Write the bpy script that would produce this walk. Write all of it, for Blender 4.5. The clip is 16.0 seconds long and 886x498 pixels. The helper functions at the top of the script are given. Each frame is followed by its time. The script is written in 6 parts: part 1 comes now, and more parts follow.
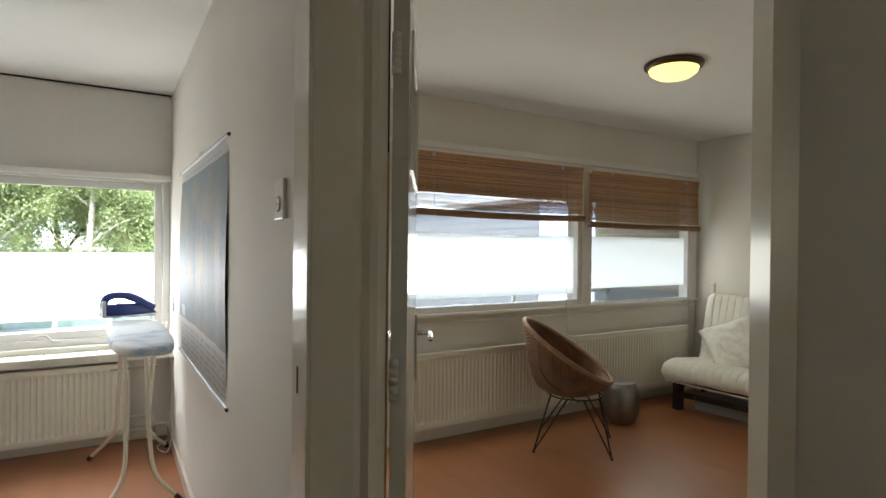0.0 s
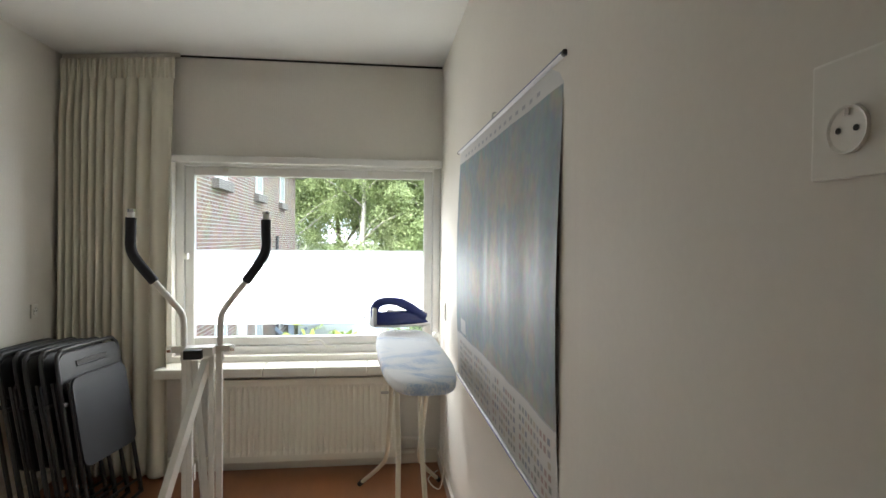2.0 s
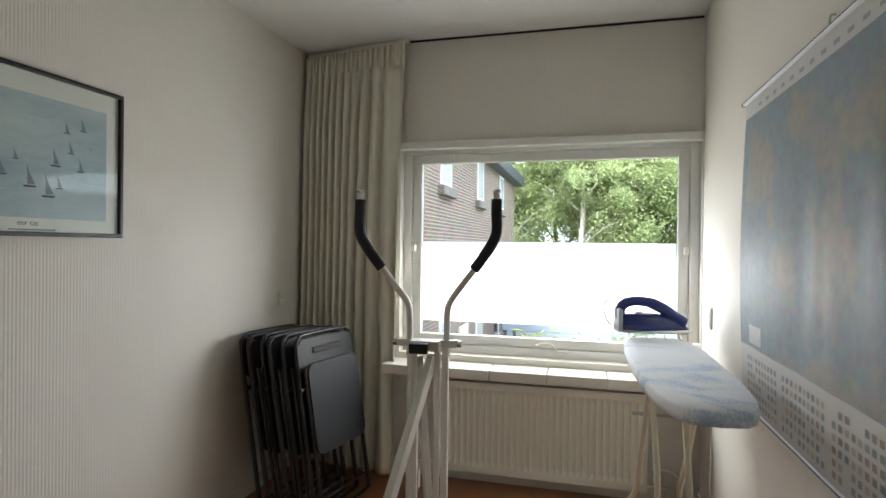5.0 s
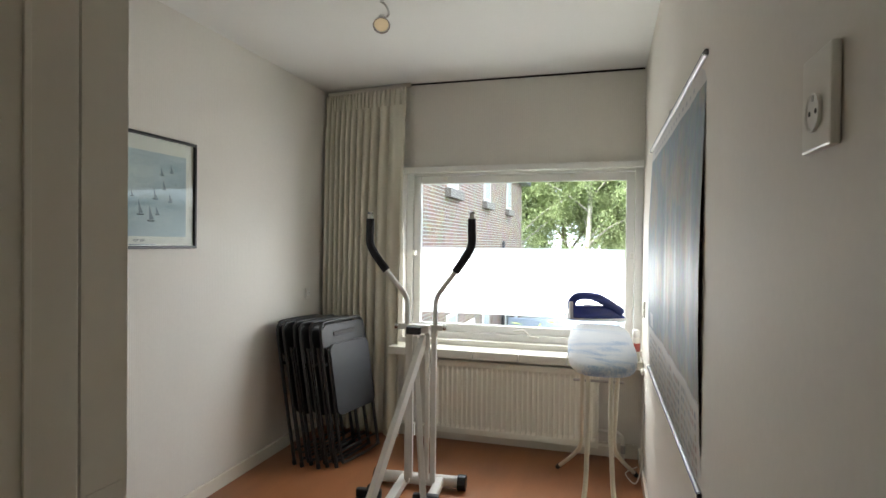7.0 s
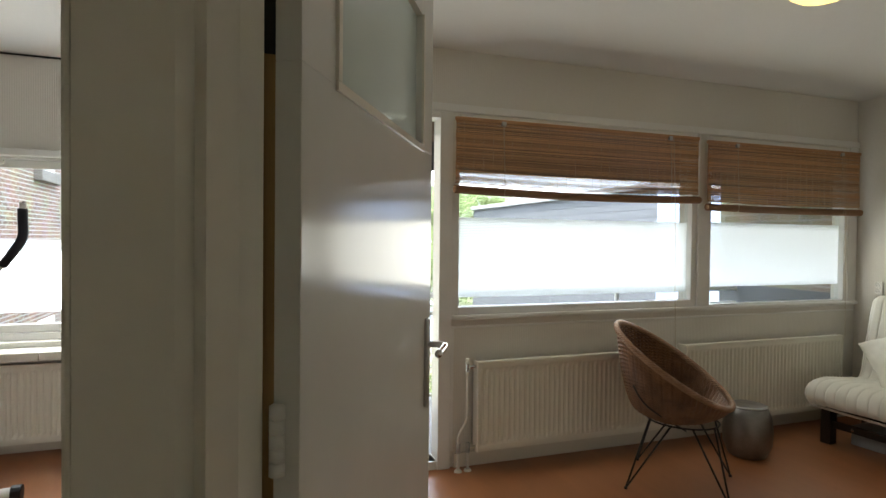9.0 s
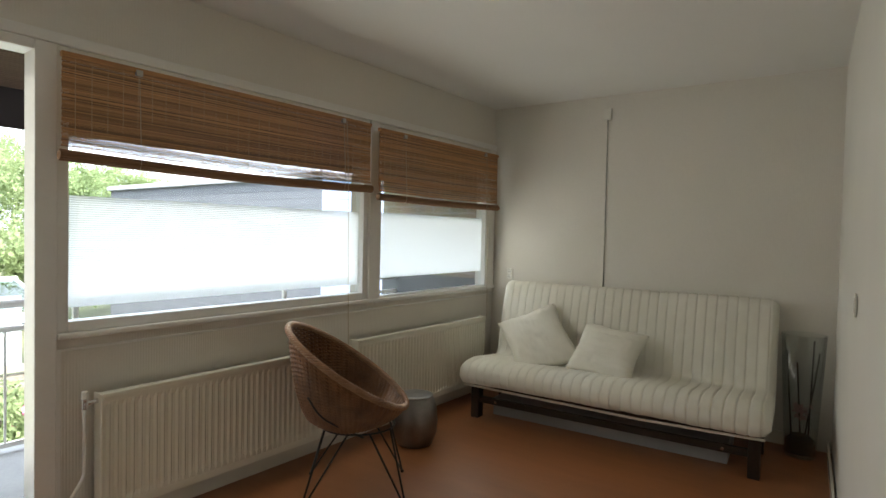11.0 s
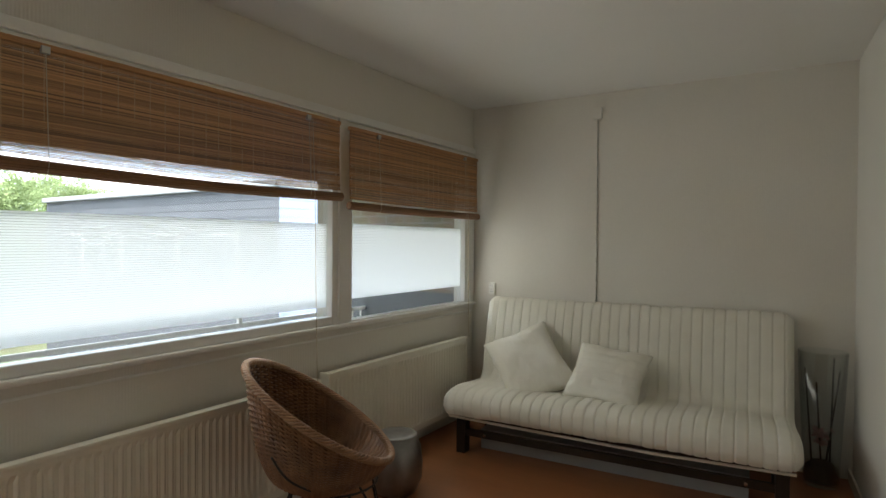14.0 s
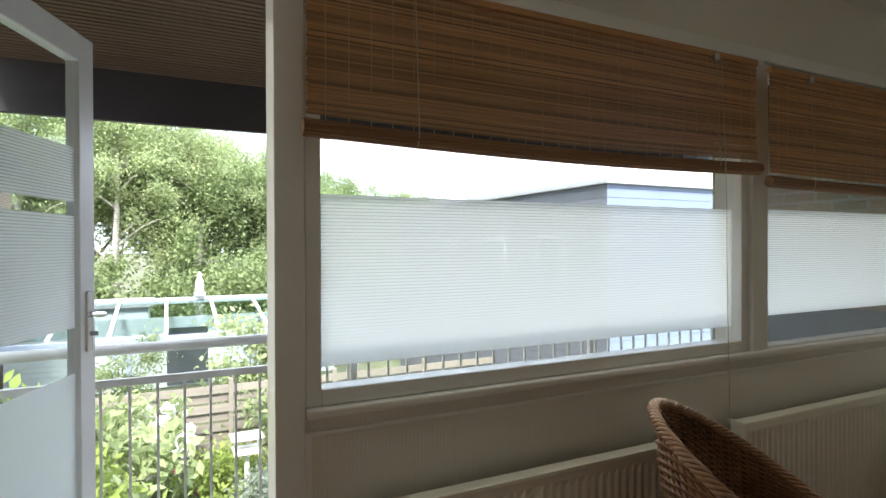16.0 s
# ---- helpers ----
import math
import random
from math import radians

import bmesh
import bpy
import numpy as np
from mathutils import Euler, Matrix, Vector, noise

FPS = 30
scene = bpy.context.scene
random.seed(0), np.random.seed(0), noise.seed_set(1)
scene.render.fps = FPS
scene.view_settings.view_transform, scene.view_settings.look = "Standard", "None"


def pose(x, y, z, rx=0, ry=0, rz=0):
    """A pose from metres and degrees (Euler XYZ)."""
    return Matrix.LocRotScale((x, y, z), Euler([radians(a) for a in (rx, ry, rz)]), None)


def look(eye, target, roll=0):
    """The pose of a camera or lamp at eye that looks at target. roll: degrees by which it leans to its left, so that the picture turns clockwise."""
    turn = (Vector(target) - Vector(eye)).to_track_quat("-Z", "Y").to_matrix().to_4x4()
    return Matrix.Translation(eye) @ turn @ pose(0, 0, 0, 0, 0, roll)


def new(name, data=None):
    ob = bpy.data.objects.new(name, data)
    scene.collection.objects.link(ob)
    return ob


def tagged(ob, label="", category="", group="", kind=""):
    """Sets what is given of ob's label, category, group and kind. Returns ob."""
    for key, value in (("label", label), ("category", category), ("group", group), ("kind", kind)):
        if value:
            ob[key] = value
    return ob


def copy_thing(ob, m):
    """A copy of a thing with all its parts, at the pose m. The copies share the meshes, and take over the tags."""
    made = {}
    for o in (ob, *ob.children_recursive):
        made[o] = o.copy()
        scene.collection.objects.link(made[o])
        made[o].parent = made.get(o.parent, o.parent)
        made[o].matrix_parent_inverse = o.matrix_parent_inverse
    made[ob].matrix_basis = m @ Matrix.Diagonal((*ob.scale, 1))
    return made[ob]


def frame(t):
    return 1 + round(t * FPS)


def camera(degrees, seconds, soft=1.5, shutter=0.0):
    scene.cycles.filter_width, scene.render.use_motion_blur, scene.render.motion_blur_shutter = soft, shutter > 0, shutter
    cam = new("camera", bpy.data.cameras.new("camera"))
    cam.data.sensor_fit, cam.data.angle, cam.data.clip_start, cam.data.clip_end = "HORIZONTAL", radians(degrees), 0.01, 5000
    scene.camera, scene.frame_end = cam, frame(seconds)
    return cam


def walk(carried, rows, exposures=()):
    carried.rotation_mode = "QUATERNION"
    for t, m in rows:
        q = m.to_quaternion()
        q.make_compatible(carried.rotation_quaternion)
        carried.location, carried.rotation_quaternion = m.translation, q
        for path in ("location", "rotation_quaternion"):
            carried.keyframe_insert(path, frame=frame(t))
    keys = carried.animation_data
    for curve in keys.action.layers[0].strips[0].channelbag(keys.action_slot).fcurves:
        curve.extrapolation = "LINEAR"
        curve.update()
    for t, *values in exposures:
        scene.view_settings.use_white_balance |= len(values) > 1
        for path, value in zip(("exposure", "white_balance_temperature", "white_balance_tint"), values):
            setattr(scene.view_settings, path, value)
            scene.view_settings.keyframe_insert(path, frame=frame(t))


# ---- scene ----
cam = camera(76.7, 16.0)
PATH = [
    (0, (-0.416, 1.475, 1.403), (0.618, 3.187, 1.394), 0.6),
    (0.5, (-0.437, 1.743, 1.405), (0.381, 3.568, 1.388), 0.7),
    (1, (-0.479, 2.021, 1.409), (0.173, 3.912, 1.386), 0.8),
    (1.5, (-0.471, 2.274, 1.39), (0.02, 4.213, 1.369), 0.5),
    (2, (-0.425, 2.527, 1.415), (-0.179, 4.512, 1.378), 0.5),
    (2.5, (-0.402, 2.717, 1.371), (-0.388, 4.717, 1.347), 0.4),
    (3, (-0.443, 2.841, 1.349), (-0.609, 4.834, 1.324), 0.5),
    (3.5, (-0.506, 2.925, 1.33), (-0.807, 4.902, 1.303), 0.6),
    (4, (-0.547, 2.964, 1.32), (-0.953, 4.922, 1.297), 0.6),
    (4.5, (-0.55, 2.971, 1.325), (-1.029, 4.913, 1.299), 0.7),
    (4.7, (-0.556, 2.973, 1.305), (-1.049, 4.911, 1.295), 0.7),
    (7, (-0.242, 2.271, 1.367), (-0.794, 4.193, 1.345), 0.6),
    (7.5, (-0.11, 2.092, 1.372), (-0.538, 4.045, 1.358), 0.7),
    (8, (0.026, 1.891, 1.348), (-0.119, 3.886, 1.337), 0.6),
    (8.5, (0.109, 1.827, 1.354), (0.372, 3.81, 1.329), 0.4),
    (9, (0.137, 1.866, 1.366), (0.793, 3.755, 1.331), 0.6),
    (9.5, (0.162, 2.018, 1.359), (1.211, 3.721, 1.327), 0.5),
    (10, (0.229, 2.104, 1.327), (1.534, 3.619, 1.305), 0.3),
    (10.2, (0.274, 2.133, 1.349), (1.647, 3.586, 1.314), 0.6),
    (12.3, (0.443, 2.46, 1.382), (2.185, 3.441, 1.35), 0.7),
    (12.5, (0.444, 2.454, 1.37), (2.188, 3.433, 1.343), 0.6),
    (13, (0.459, 2.524, 1.371), (2.217, 3.478, 1.347), 0.7),
    (13.5, (0.565, 2.597, 1.38), (2.319, 3.558, 1.357), 0.7),
    (14, (0.689, 2.68, 1.399), (2.364, 3.772, 1.374), 0.4),
    (14.5, (0.731, 2.763, 1.377), (2.241, 4.075, 1.361), 0.1),
    (15, (0.802, 2.964, 1.372), (2.142, 4.449, 1.358), 0.0),
    (15.5, (0.861, 3.212, 1.345), (2.002, 4.855, 1.344), -0.3),
    (16, (0.946, 3.469, 1.353), (1.828, 5.264, 1.342), -0.2),
]
WL1, WL2, WL3, WL4, LAMP = 3.5, 1.70, 1.03, 1.0, 0.38
EXPOSURE = ((0.0, 2.45), (0.7, 2.35), (1.5, 2.22), (3.0, 2.12), (4.5, 1.95), (7.0, 2.24), (8.0, 2.36), (10.0, 2.38), (12.5, 2.18), (14.0, 2.08), (15.0, 1.93), (16.0, 1.70))
walk(cam, [(t, look(eye, target, roll)) for t, eye, target, roll in PATH], EXPOSURE)

# ---- light ----
SUN_EL, SUN_AZ = 48.0, 200.0
world = bpy.data.worlds.new("sky")
scene.world = world
world.use_nodes = True
wn = world.node_tree.nodes
sky = wn.new("ShaderNodeTexSky")
sky.sky_type, sky.sun_disc = "NISHITA", False
sky.sun_elevation, sky.sun_rotation = radians(SUN_EL), radians(SUN_AZ)
sky.air_density, sky.dust_density, sky.ozone_density = 1.0, 6.0, 0.6
wn["Background"].inputs["Strength"].default_value = 0.15
soft_sky = wn.new("ShaderNodeMixRGB")
soft_sky.inputs["Fac"].default_value = 0.72
soft_sky.inputs["Color2"].default_value = (8.9, 9.9, 11.6, 1)
world.node_tree.links.new(sky.outputs["Color"], soft_sky.inputs["Color1"])
world.node_tree.links.new(soft_sky.outputs["Color"], wn["Background"].inputs["Color"])
sun = new("sun", bpy.data.lights.new("sun", "SUN"))
sun.data.energy, sun.data.angle, sun.data.color = 3.5, radians(12), (1.0, 0.975, 0.94)
az = radians(SUN_AZ)
sun.matrix_world = look((0, 0, 20), (-math.sin(az) * math.cos(radians(SUN_EL)) * 10, -math.cos(az) * math.cos(radians(SUN_EL)) * 10, 20 - math.sin(radians(SUN_EL)) * 10))


def window_light(name, eye, target, w, h, power, tint=(1.0, 0.975, 0.845)):
    lamp = new(name, bpy.data.lights.new(name, "AREA"))
    lamp.data.shape, lamp.data.size, lamp.data.size_y, lamp.data.energy = "RECTANGLE", w, h, power
    lamp.data.color = tint
    lamp.matrix_world = look(eye, target)
    return lamp


window_light("window_light_small_room", (-0.81, 6.192, 1.12), (-0.81, 5.185, 0.80), 1.36, 0.44, WL1, (1.0, 0.99, 0.985))
window_light("window_light_large_room", (2.19, 5.05, 1.27), (2.19, 4.0, 1.27), 1.70, 0.43, WL2 * 0.23, (0.985, 0.985, 0.98))
window_light("window_opening_large_room", (2.19, 4.95, 1.27), (2.19, 4.0, 1.14), 1.70, 0.43, WL2 * 0.8)
window_light("window_light_end_pane", (3.89, 5.05, 1.2725), (3.89, 4.0, 1.2725), 1.33, 0.43, WL3 * 0.22, (0.985, 0.985, 0.97))
window_light("window_opening_end_pane", (3.89, 4.95, 1.2725), (3.89, 4.0, 1.14), 1.33, 0.43, WL3 * 0.72)
window_light("balcony_door_light", (0.80, 5.09, 1.15), (1.1, 4.0, 1.1), 0.75, 1.7, WL4)


# ---- materials ----
def mat(name, color, rough=0.6, metal=0.0, var=0.12, scale=6.0, fine=120.0, bump=0.05, dist=0.004, stretch=(1, 1, 1), spec=0.5, coat=0.0, random_var=0.0, dark=None):
    m = bpy.data.materials.new(name)
    m.use_nodes = True
    n, l = m.node_tree.nodes, m.node_tree.links
    p = n["Principled BSDF"]
    p.inputs["Roughness"].default_value, p.inputs["Metallic"].default_value = rough, metal
    p.inputs["Specular IOR Level"].default_value, p.inputs["Coat Weight"].default_value = spec, coat
    co = n.new("ShaderNodeTexCoord")
    mp = n.new("ShaderNodeMapping")
    mp.inputs["Scale"].default_value = stretch
    l.new(co.outputs["Object"], mp.inputs["Vector"])
    big, small = n.new("ShaderNodeTexNoise"), n.new("ShaderNodeTexNoise")
    big.inputs["Scale"].default_value, big.inputs["Detail"].default_value = scale, 5
    small.inputs["Scale"].default_value, small.inputs["Detail"].default_value = fine, 3
    l.new(mp.outputs["Vector"], big.inputs["Vector"])
    l.new(mp.outputs["Vector"], small.inputs["Vector"])
    add = n.new("ShaderNodeMath")
    add.operation = "MULTIPLY_ADD"
    l.new(small.outputs["Fac"], add.inputs[0])
    add.inputs[1].default_value = 0.4
    l.new(big.outputs["Fac"], add.inputs[2])
    last = add.outputs[0]
    if random_var:
        info, more = n.new("ShaderNodeObjectInfo"), n.new("ShaderNodeMath")
        more.operation = "MULTIPLY_ADD"
        l.new(info.outputs["Random"], more.inputs[0])
        more.inputs[1].default_value = random_var
        l.new(last, more.inputs[2])
        last = more.outputs[0]
    ramp = n.new("ShaderNodeMapRange")
    ramp.inputs["From Min"].default_value, ramp.inputs["From Max"].default_value = 0.4, 1.0 + random_var
    l.new(last, ramp.inputs["Value"])
    mix = n.new("ShaderNodeMixRGB")
    low = dark or [c * (1 - var) for c in color]
    high = [min(1, c * (1 + var * 0.6)) for c in color]
    mix.inputs["Color1"].default_value, mix.inputs["Color2"].default_value = (*low, 1), (*high, 1)
    l.new(ramp.outputs["Result"], mix.inputs["Fac"])
    l.new(mix.outputs["Color"], p.inputs["Base Color"])
    b = n.new("ShaderNodeBump")
    b.inputs["Strength"].default_value, b.inputs["Distance"].default_value = bump, dist
    l.new(last, b.inputs["Height"])
    l.new(b.outputs["Normal"], p.inputs["Normal"])
    return m


def ribbed(m, pitch, strength, dist=0.002):
    """Adds fine vertical ribs to the relief of a wall covering."""
    n, l = m.node_tree.nodes, m.node_tree.links
    co, sep = n.new("ShaderNodeTexCoord"), n.new("ShaderNodeSeparateXYZ")
    l.new(co.outputs["Object"], sep.inputs[0])
    s, k, w = n.new("ShaderNodeMath"), n.new("ShaderNodeMath"), n.new("ShaderNodeMath")
    k.operation, w.operation = "MULTIPLY", "SINE"
    l.new(sep.outputs["X"], s.inputs[0])
    l.new(sep.outputs["Y"], s.inputs[1])
    l.new(s.outputs[0], k.inputs[0])
    k.inputs[1].default_value = 2 * math.pi / pitch
    l.new(k.outputs[0], w.inputs[0])
    b = n.new("ShaderNodeBump")
    b.inputs["Strength"].default_value, b.inputs["Distance"].default_value = strength, dist
    l.new(w.outputs[0], b.inputs["Height"])
    p = n["Principled BSDF"]
    l.new(p.inputs["Normal"].links[0].from_socket, b.inputs["Normal"])
    l.new(b.outputs["Normal"], p.inputs["Normal"])
    return m


def glass(name, tint=(0.96, 0.98, 0.97), gloss=1.0):
    m = bpy.data.materials.new(name)
    m.use_nodes = True
    n, l = m.node_tree.nodes, m.node_tree.links
    n.remove(n["Principled BSDF"])
    clear, shine, mix, fr = n.new("ShaderNodeBsdfTransparent"), n.new("ShaderNodeBsdfGlossy"), n.new("ShaderNodeMixShader"), n.new("ShaderNodeLayerWeight")
    clear.inputs["Color"].default_value = (*tint, 1)
    shine.inputs["Roughness"].default_value = 0.02
    fr.inputs["Blend"].default_value = 0.5
    steep, k = n.new("ShaderNodeMath"), n.new("ShaderNodeMath")
    steep.operation, steep.inputs[1].default_value = "POWER", 5.0
    k.operation = "MULTIPLY_ADD"
    k.inputs[1].default_value, k.inputs[2].default_value = 0.8 * gloss, 0.04 * gloss
    l.new(fr.outputs["Facing"], steep.inputs[0])
    l.new(steep.outputs[0], k.inputs[0])
    l.new(k.outputs[0], mix.inputs[0])
    l.new(clear.outputs[0], mix.inputs[1])
    l.new(shine.outputs[0], mix.inputs[2])
    l.new(mix.outputs[0], n["Material Output"].inputs["Surface"])
    return m


def film(name, pitch=0.0, cover=0.9, color=(0.93, 0.95, 0.95), low=0.12, high=0.55):
    """Frosted film: translucent white; with a pitch, in level stripes with clear gaps."""
    m = bpy.data.materials.new(name)
    m.use_nodes = True
    n, l = m.node_tree.nodes, m.node_tree.links
    n.remove(n["Principled BSDF"])
    tl, df, mx, clear, out = n.new("ShaderNodeBsdfTranslucent"), n.new("ShaderNodeBsdfDiffuse"), n.new("ShaderNodeMixShader"), n.new("ShaderNodeBsdfTransparent"), n.new("ShaderNodeMixShader")
    tl.inputs["Color"].default_value = (*color, 1)
    df.inputs["Color"].default_value = (*color, 1)
    mx.inputs[0].default_value = 0.25
    l.new(tl.outputs[0], mx.inputs[1])
    l.new(df.outputs[0], mx.inputs[2])
    l.new(clear.outputs[0], out.inputs[1])
    l.new(mx.outputs[0], out.inputs[2])
    out.inputs[0].default_value = cover
    if pitch:
        co, sep, k, w, r = n.new("ShaderNodeTexCoord"), n.new("ShaderNodeSeparateXYZ"), n.new("ShaderNodeMath"), n.new("ShaderNodeMath"), n.new("ShaderNodeMapRange")
        l.new(co.outputs["Object"], sep.inputs[0])
        k.operation, w.operation = "MULTIPLY", "SINE"
        k.inputs[1].default_value = 2 * math.pi / pitch
        l.new(sep.outputs["Z"], k.inputs[0])
        l.new(k.outputs[0], w.inputs[0])
        l.new(w.outputs[0], r.inputs["Value"])
        r.inputs["From Min"].default_value, r.inputs["From Max"].default_value = -0.9, -0.2
        r.inputs["To Max"].default_value = cover
        fade = n.new("ShaderNodeMapRange")
        fade.inputs["From Min"].default_value, fade.inputs["From Max"].default_value = low, high
        fade.inputs["To Min"].default_value, fade.inputs["To Max"].default_value = 0.96, 0.60
        l.new(sep.outputs["Z"], fade.inputs["Value"])
        l.new(fade.outputs["Result"], r.inputs["To Min"])
        l.new(r.outputs["Result"], out.inputs[0])
    l.new(out.outputs[0], n["Material Output"].inputs["Surface"])
    return m


def glow(name, color, strength):
    m = bpy.data.materials.new(name)
    m.use_nodes = True
    p = m.node_tree.nodes["Principled BSDF"]
    p.inputs["Base Color"].default_value = (*color, 1)
    p.inputs["Emission Color"].default_value, p.inputs["Emission Strength"].default_value = (*color, 1), strength
    return m


def leafy(name, a, b):
    m = mat(name, b, 0.8, var=0.3, scale=0.9, fine=9, bump=0.0, dark=a, spec=0.15)
    n, l = m.node_tree.nodes, m.node_tree.links
    tl, mx = n.new("ShaderNodeBsdfTranslucent"), n.new("ShaderNodeMixShader")
    p = n["Principled BSDF"]
    geo, hs = n.new("ShaderNodeNewGeometry"), n.new("ShaderNodeHueSaturation")
    mr = n.new("ShaderNodeMapRange")
    l.new(geo.outputs["Random Per Island"], mr.inputs["Value"])
    mr.inputs["To Min"].default_value, mr.inputs["To Max"].default_value = 0.84, 1.16
    l.new(mr.outputs["Result"], hs.inputs["Value"])
    l.new(p.inputs["Base Color"].links[0].from_socket, hs.inputs["Color"])
    l.new(hs.outputs["Color"], p.inputs["Base Color"])
    l.new(hs.outputs["Color"], tl.inputs["Color"])
    mx.inputs[0].default_value = 0.5
    l.new(p.outputs[0], mx.inputs[1])
    l.new(tl.outputs[0], mx.inputs[2])
    l.new(mx.outputs[0], n["Material Output"].inputs["Surface"])
    return m


def brick_wall(name, c1, c2, mortar, scale=1.0, axis="Y"):
    m = bpy.data.materials.new(name)
    m.use_nodes = True
    n, l = m.node_tree.nodes, m.node_tree.links
    p = n["Principled BSDF"]
    p.inputs["Roughness"].default_value = 0.9
    co, sep, com, br = n.new("ShaderNodeTexCoord"), n.new("ShaderNodeSeparateXYZ"), n.new("ShaderNodeCombineXYZ"), n.new("ShaderNodeTexBrick")
    l.new(co.outputs["Object"], sep.inputs[0])
    l.new(sep.outputs[axis], com.inputs[0])
    l.new(sep.outputs["Z"], com.inputs[1])
    l.new(com.outputs[0], br.inputs["Vector"])
    br.inputs["Color1"].default_value, br.inputs["Color2"].default_value, br.inputs["Mortar"].default_value = (*c1, 1), (*c2, 1), (*mortar, 1)
    br.inputs["Scale"].default_value = 1.0 / scale
    br.inputs["Brick Width"].default_value, br.inputs["Row Height"].default_value, br.inputs["Mortar Size"].default_value = 0.22, 0.075, 0.011
    br.inputs["Bias"].default_value = -0.1
    ns, mx = n.new("ShaderNodeTexNoise"), n.new("ShaderNodeMixRGB")
    ns.inputs["Scale"].default_value, ns.inputs["Detail"].default_value = 2.5, 6
    l.new(co.outputs["Object"], ns.inputs["Vector"])
    mx.blend_type = "MULTIPLY"
    mx.inputs["Fac"].default_value = 0.5
    l.new(br.outputs["Color"], mx.inputs["Color1"])
    l.new(ns.outputs["Color"], mx.inputs["Color2"])
    l.new(mx.outputs["Color"], p.inputs["Base Color"])
    b = n.new("ShaderNodeBump")
    b.inputs["Strength"].default_value, b.inputs["Distance"].default_value = 0.6, 0.01
    b.invert = True
    l.new(br.outputs["Fac"], b.inputs["Height"])
    l.new(b.outputs["Normal"], p.inputs["Normal"])
    return m


CREAM = ribbed(mat("ribbed_wallpaper", (0.74, 0.71, 0.65), 0.75, var=0.06, scale=1.2, fine=60, bump=0.1, dist=0.002), 0.0125, 0.26, 0.0011)
SMOOTHCREAM = ribbed(mat("fine_ribbed_wallpaper", (0.72, 0.685, 0.62), 0.75, var=0.06, scale=1.2, fine=60, bump=0.1, dist=0.002), 0.034, 0.05, 0.0010)
PLASTER = mat("painted_plaster", (0.72, 0.70, 0.65), 0.7, var=0.05, scale=1.5, fine=90, bump=0.12, dist=0.002)
CEILING = mat("ceiling_paint", (0.78, 0.77, 0.74), 0.85, var=0.04, scale=1.2, fine=70, bump=0.15, dist=0.003)
GLOSS = mat("white_gloss_paint", (0.76, 0.715, 0.625), 0.18, var=0.06, scale=3, fine=25, bump=0.05, dist=0.002, spec=0.45)
FRAME = mat("window_frame_paint", (0.80, 0.79, 0.76), 0.35, var=0.05, scale=4, fine=60, bump=0.05, dist=0.002)
DOOR2M = mat("greyish_gloss_door_paint", (0.68, 0.665, 0.62), 0.13, var=0.06, scale=2, fine=9, bump=0.035, dist=0.002, spec=0.28)
FLOORM = mat("orange_brown_laminate", (0.33, 0.130, 0.052), 0.34, var=0.18, scale=2.2, fine=40, bump=0.04, dist=0.002, stretch=(4, 0.6, 1), coat=0.15)
RADM = mat("radiator_enamel", (0.82, 0.80, 0.70), 0.35, var=0.04, scale=3, fine=50, bump=0.03)
SILLM = mat("sill_tile", (0.72, 0.70, 0.62), 0.3, var=0.1, scale=8, fine=60, bump=0.04, random_var=0.25)
CURTAINM = mat("cream_curtain", (0.70, 0.67, 0.56), 0.9, var=0.1, scale=5, fine=350, bump=0.2, dist=0.001, stretch=(1, 1, 0.4), spec=0.1)
BLACKP = mat("black_plastic", (0.014, 0.014, 0.016), 0.42, var=0.2, scale=12, fine=200, bump=0.08, dist=0.001)
BLACKM = mat("black_steel", (0.012, 0.012, 0.012), 0.35, var=0.2, scale=20, fine=150, bump=0.03)
SEATP = mat("dark_grey_seat", (0.028, 0.030, 0.035), 0.38, var=0.15, scale=9, fine=180, bump=0.1, dist=0.001)
WHITEST = mat("white_enamel_steel", (0.72, 0.70, 0.65), 0.32, var=0.08, scale=9, fine=80, bump=0.03)
CREAMST = mat("cream_enamel_steel", (0.70, 0.66, 0.54), 0.35, var=0.06, scale=9, fine=80, bump=0.03)
CHROME = mat("chrome", (0.70, 0.70, 0.70), 0.16, 1.0, var=0.08, scale=9, fine=60, bump=0.02)
STEEL = mat("brushed_steel", (0.50, 0.49, 0.47), 0.34, 1.0, var=0.12, scale=9, fine=90, bump=0.03)
DRUM = mat("hammered_silver_metal", (0.27, 0.265, 0.26), 0.38, 1.0, var=0.18, scale=14, fine=60, bump=0.3, dist=0.004)
FOAM = mat("black_foam_grip", (0.020, 0.021, 0.026), 0.8, var=0.2, scale=30, fine=300, bump=0.2, dist=0.001)
IRONBLUE = mat("navy_blue_plastic", (0.020, 0.035, 0.17), 0.25, var=0.1, scale=8, fine=60, bump=0.02)
SOLEPL = mat("iron_sole", (0.6, 0.6, 0.62), 0.3, 0.7, var=0.08)
REED = mat("bamboo_reed", (0.43, 0.232, 0.096), 0.6, var=0.35, scale=7, fine=120, bump=0.1, stretch=(0.5, 1, 30), dark=(0.235, 0.108, 0.044))
reed_nodes, reed_links = REED.node_tree.nodes, REED.node_tree.links
reed_geo, reed_hs, reed_mr = reed_nodes.new("ShaderNodeNewGeometry"), reed_nodes.new("ShaderNodeHueSaturation"), reed_nodes.new("ShaderNodeMapRange")
reed_links.new(reed_geo.outputs["Random Per Island"], reed_mr.inputs["Value"])
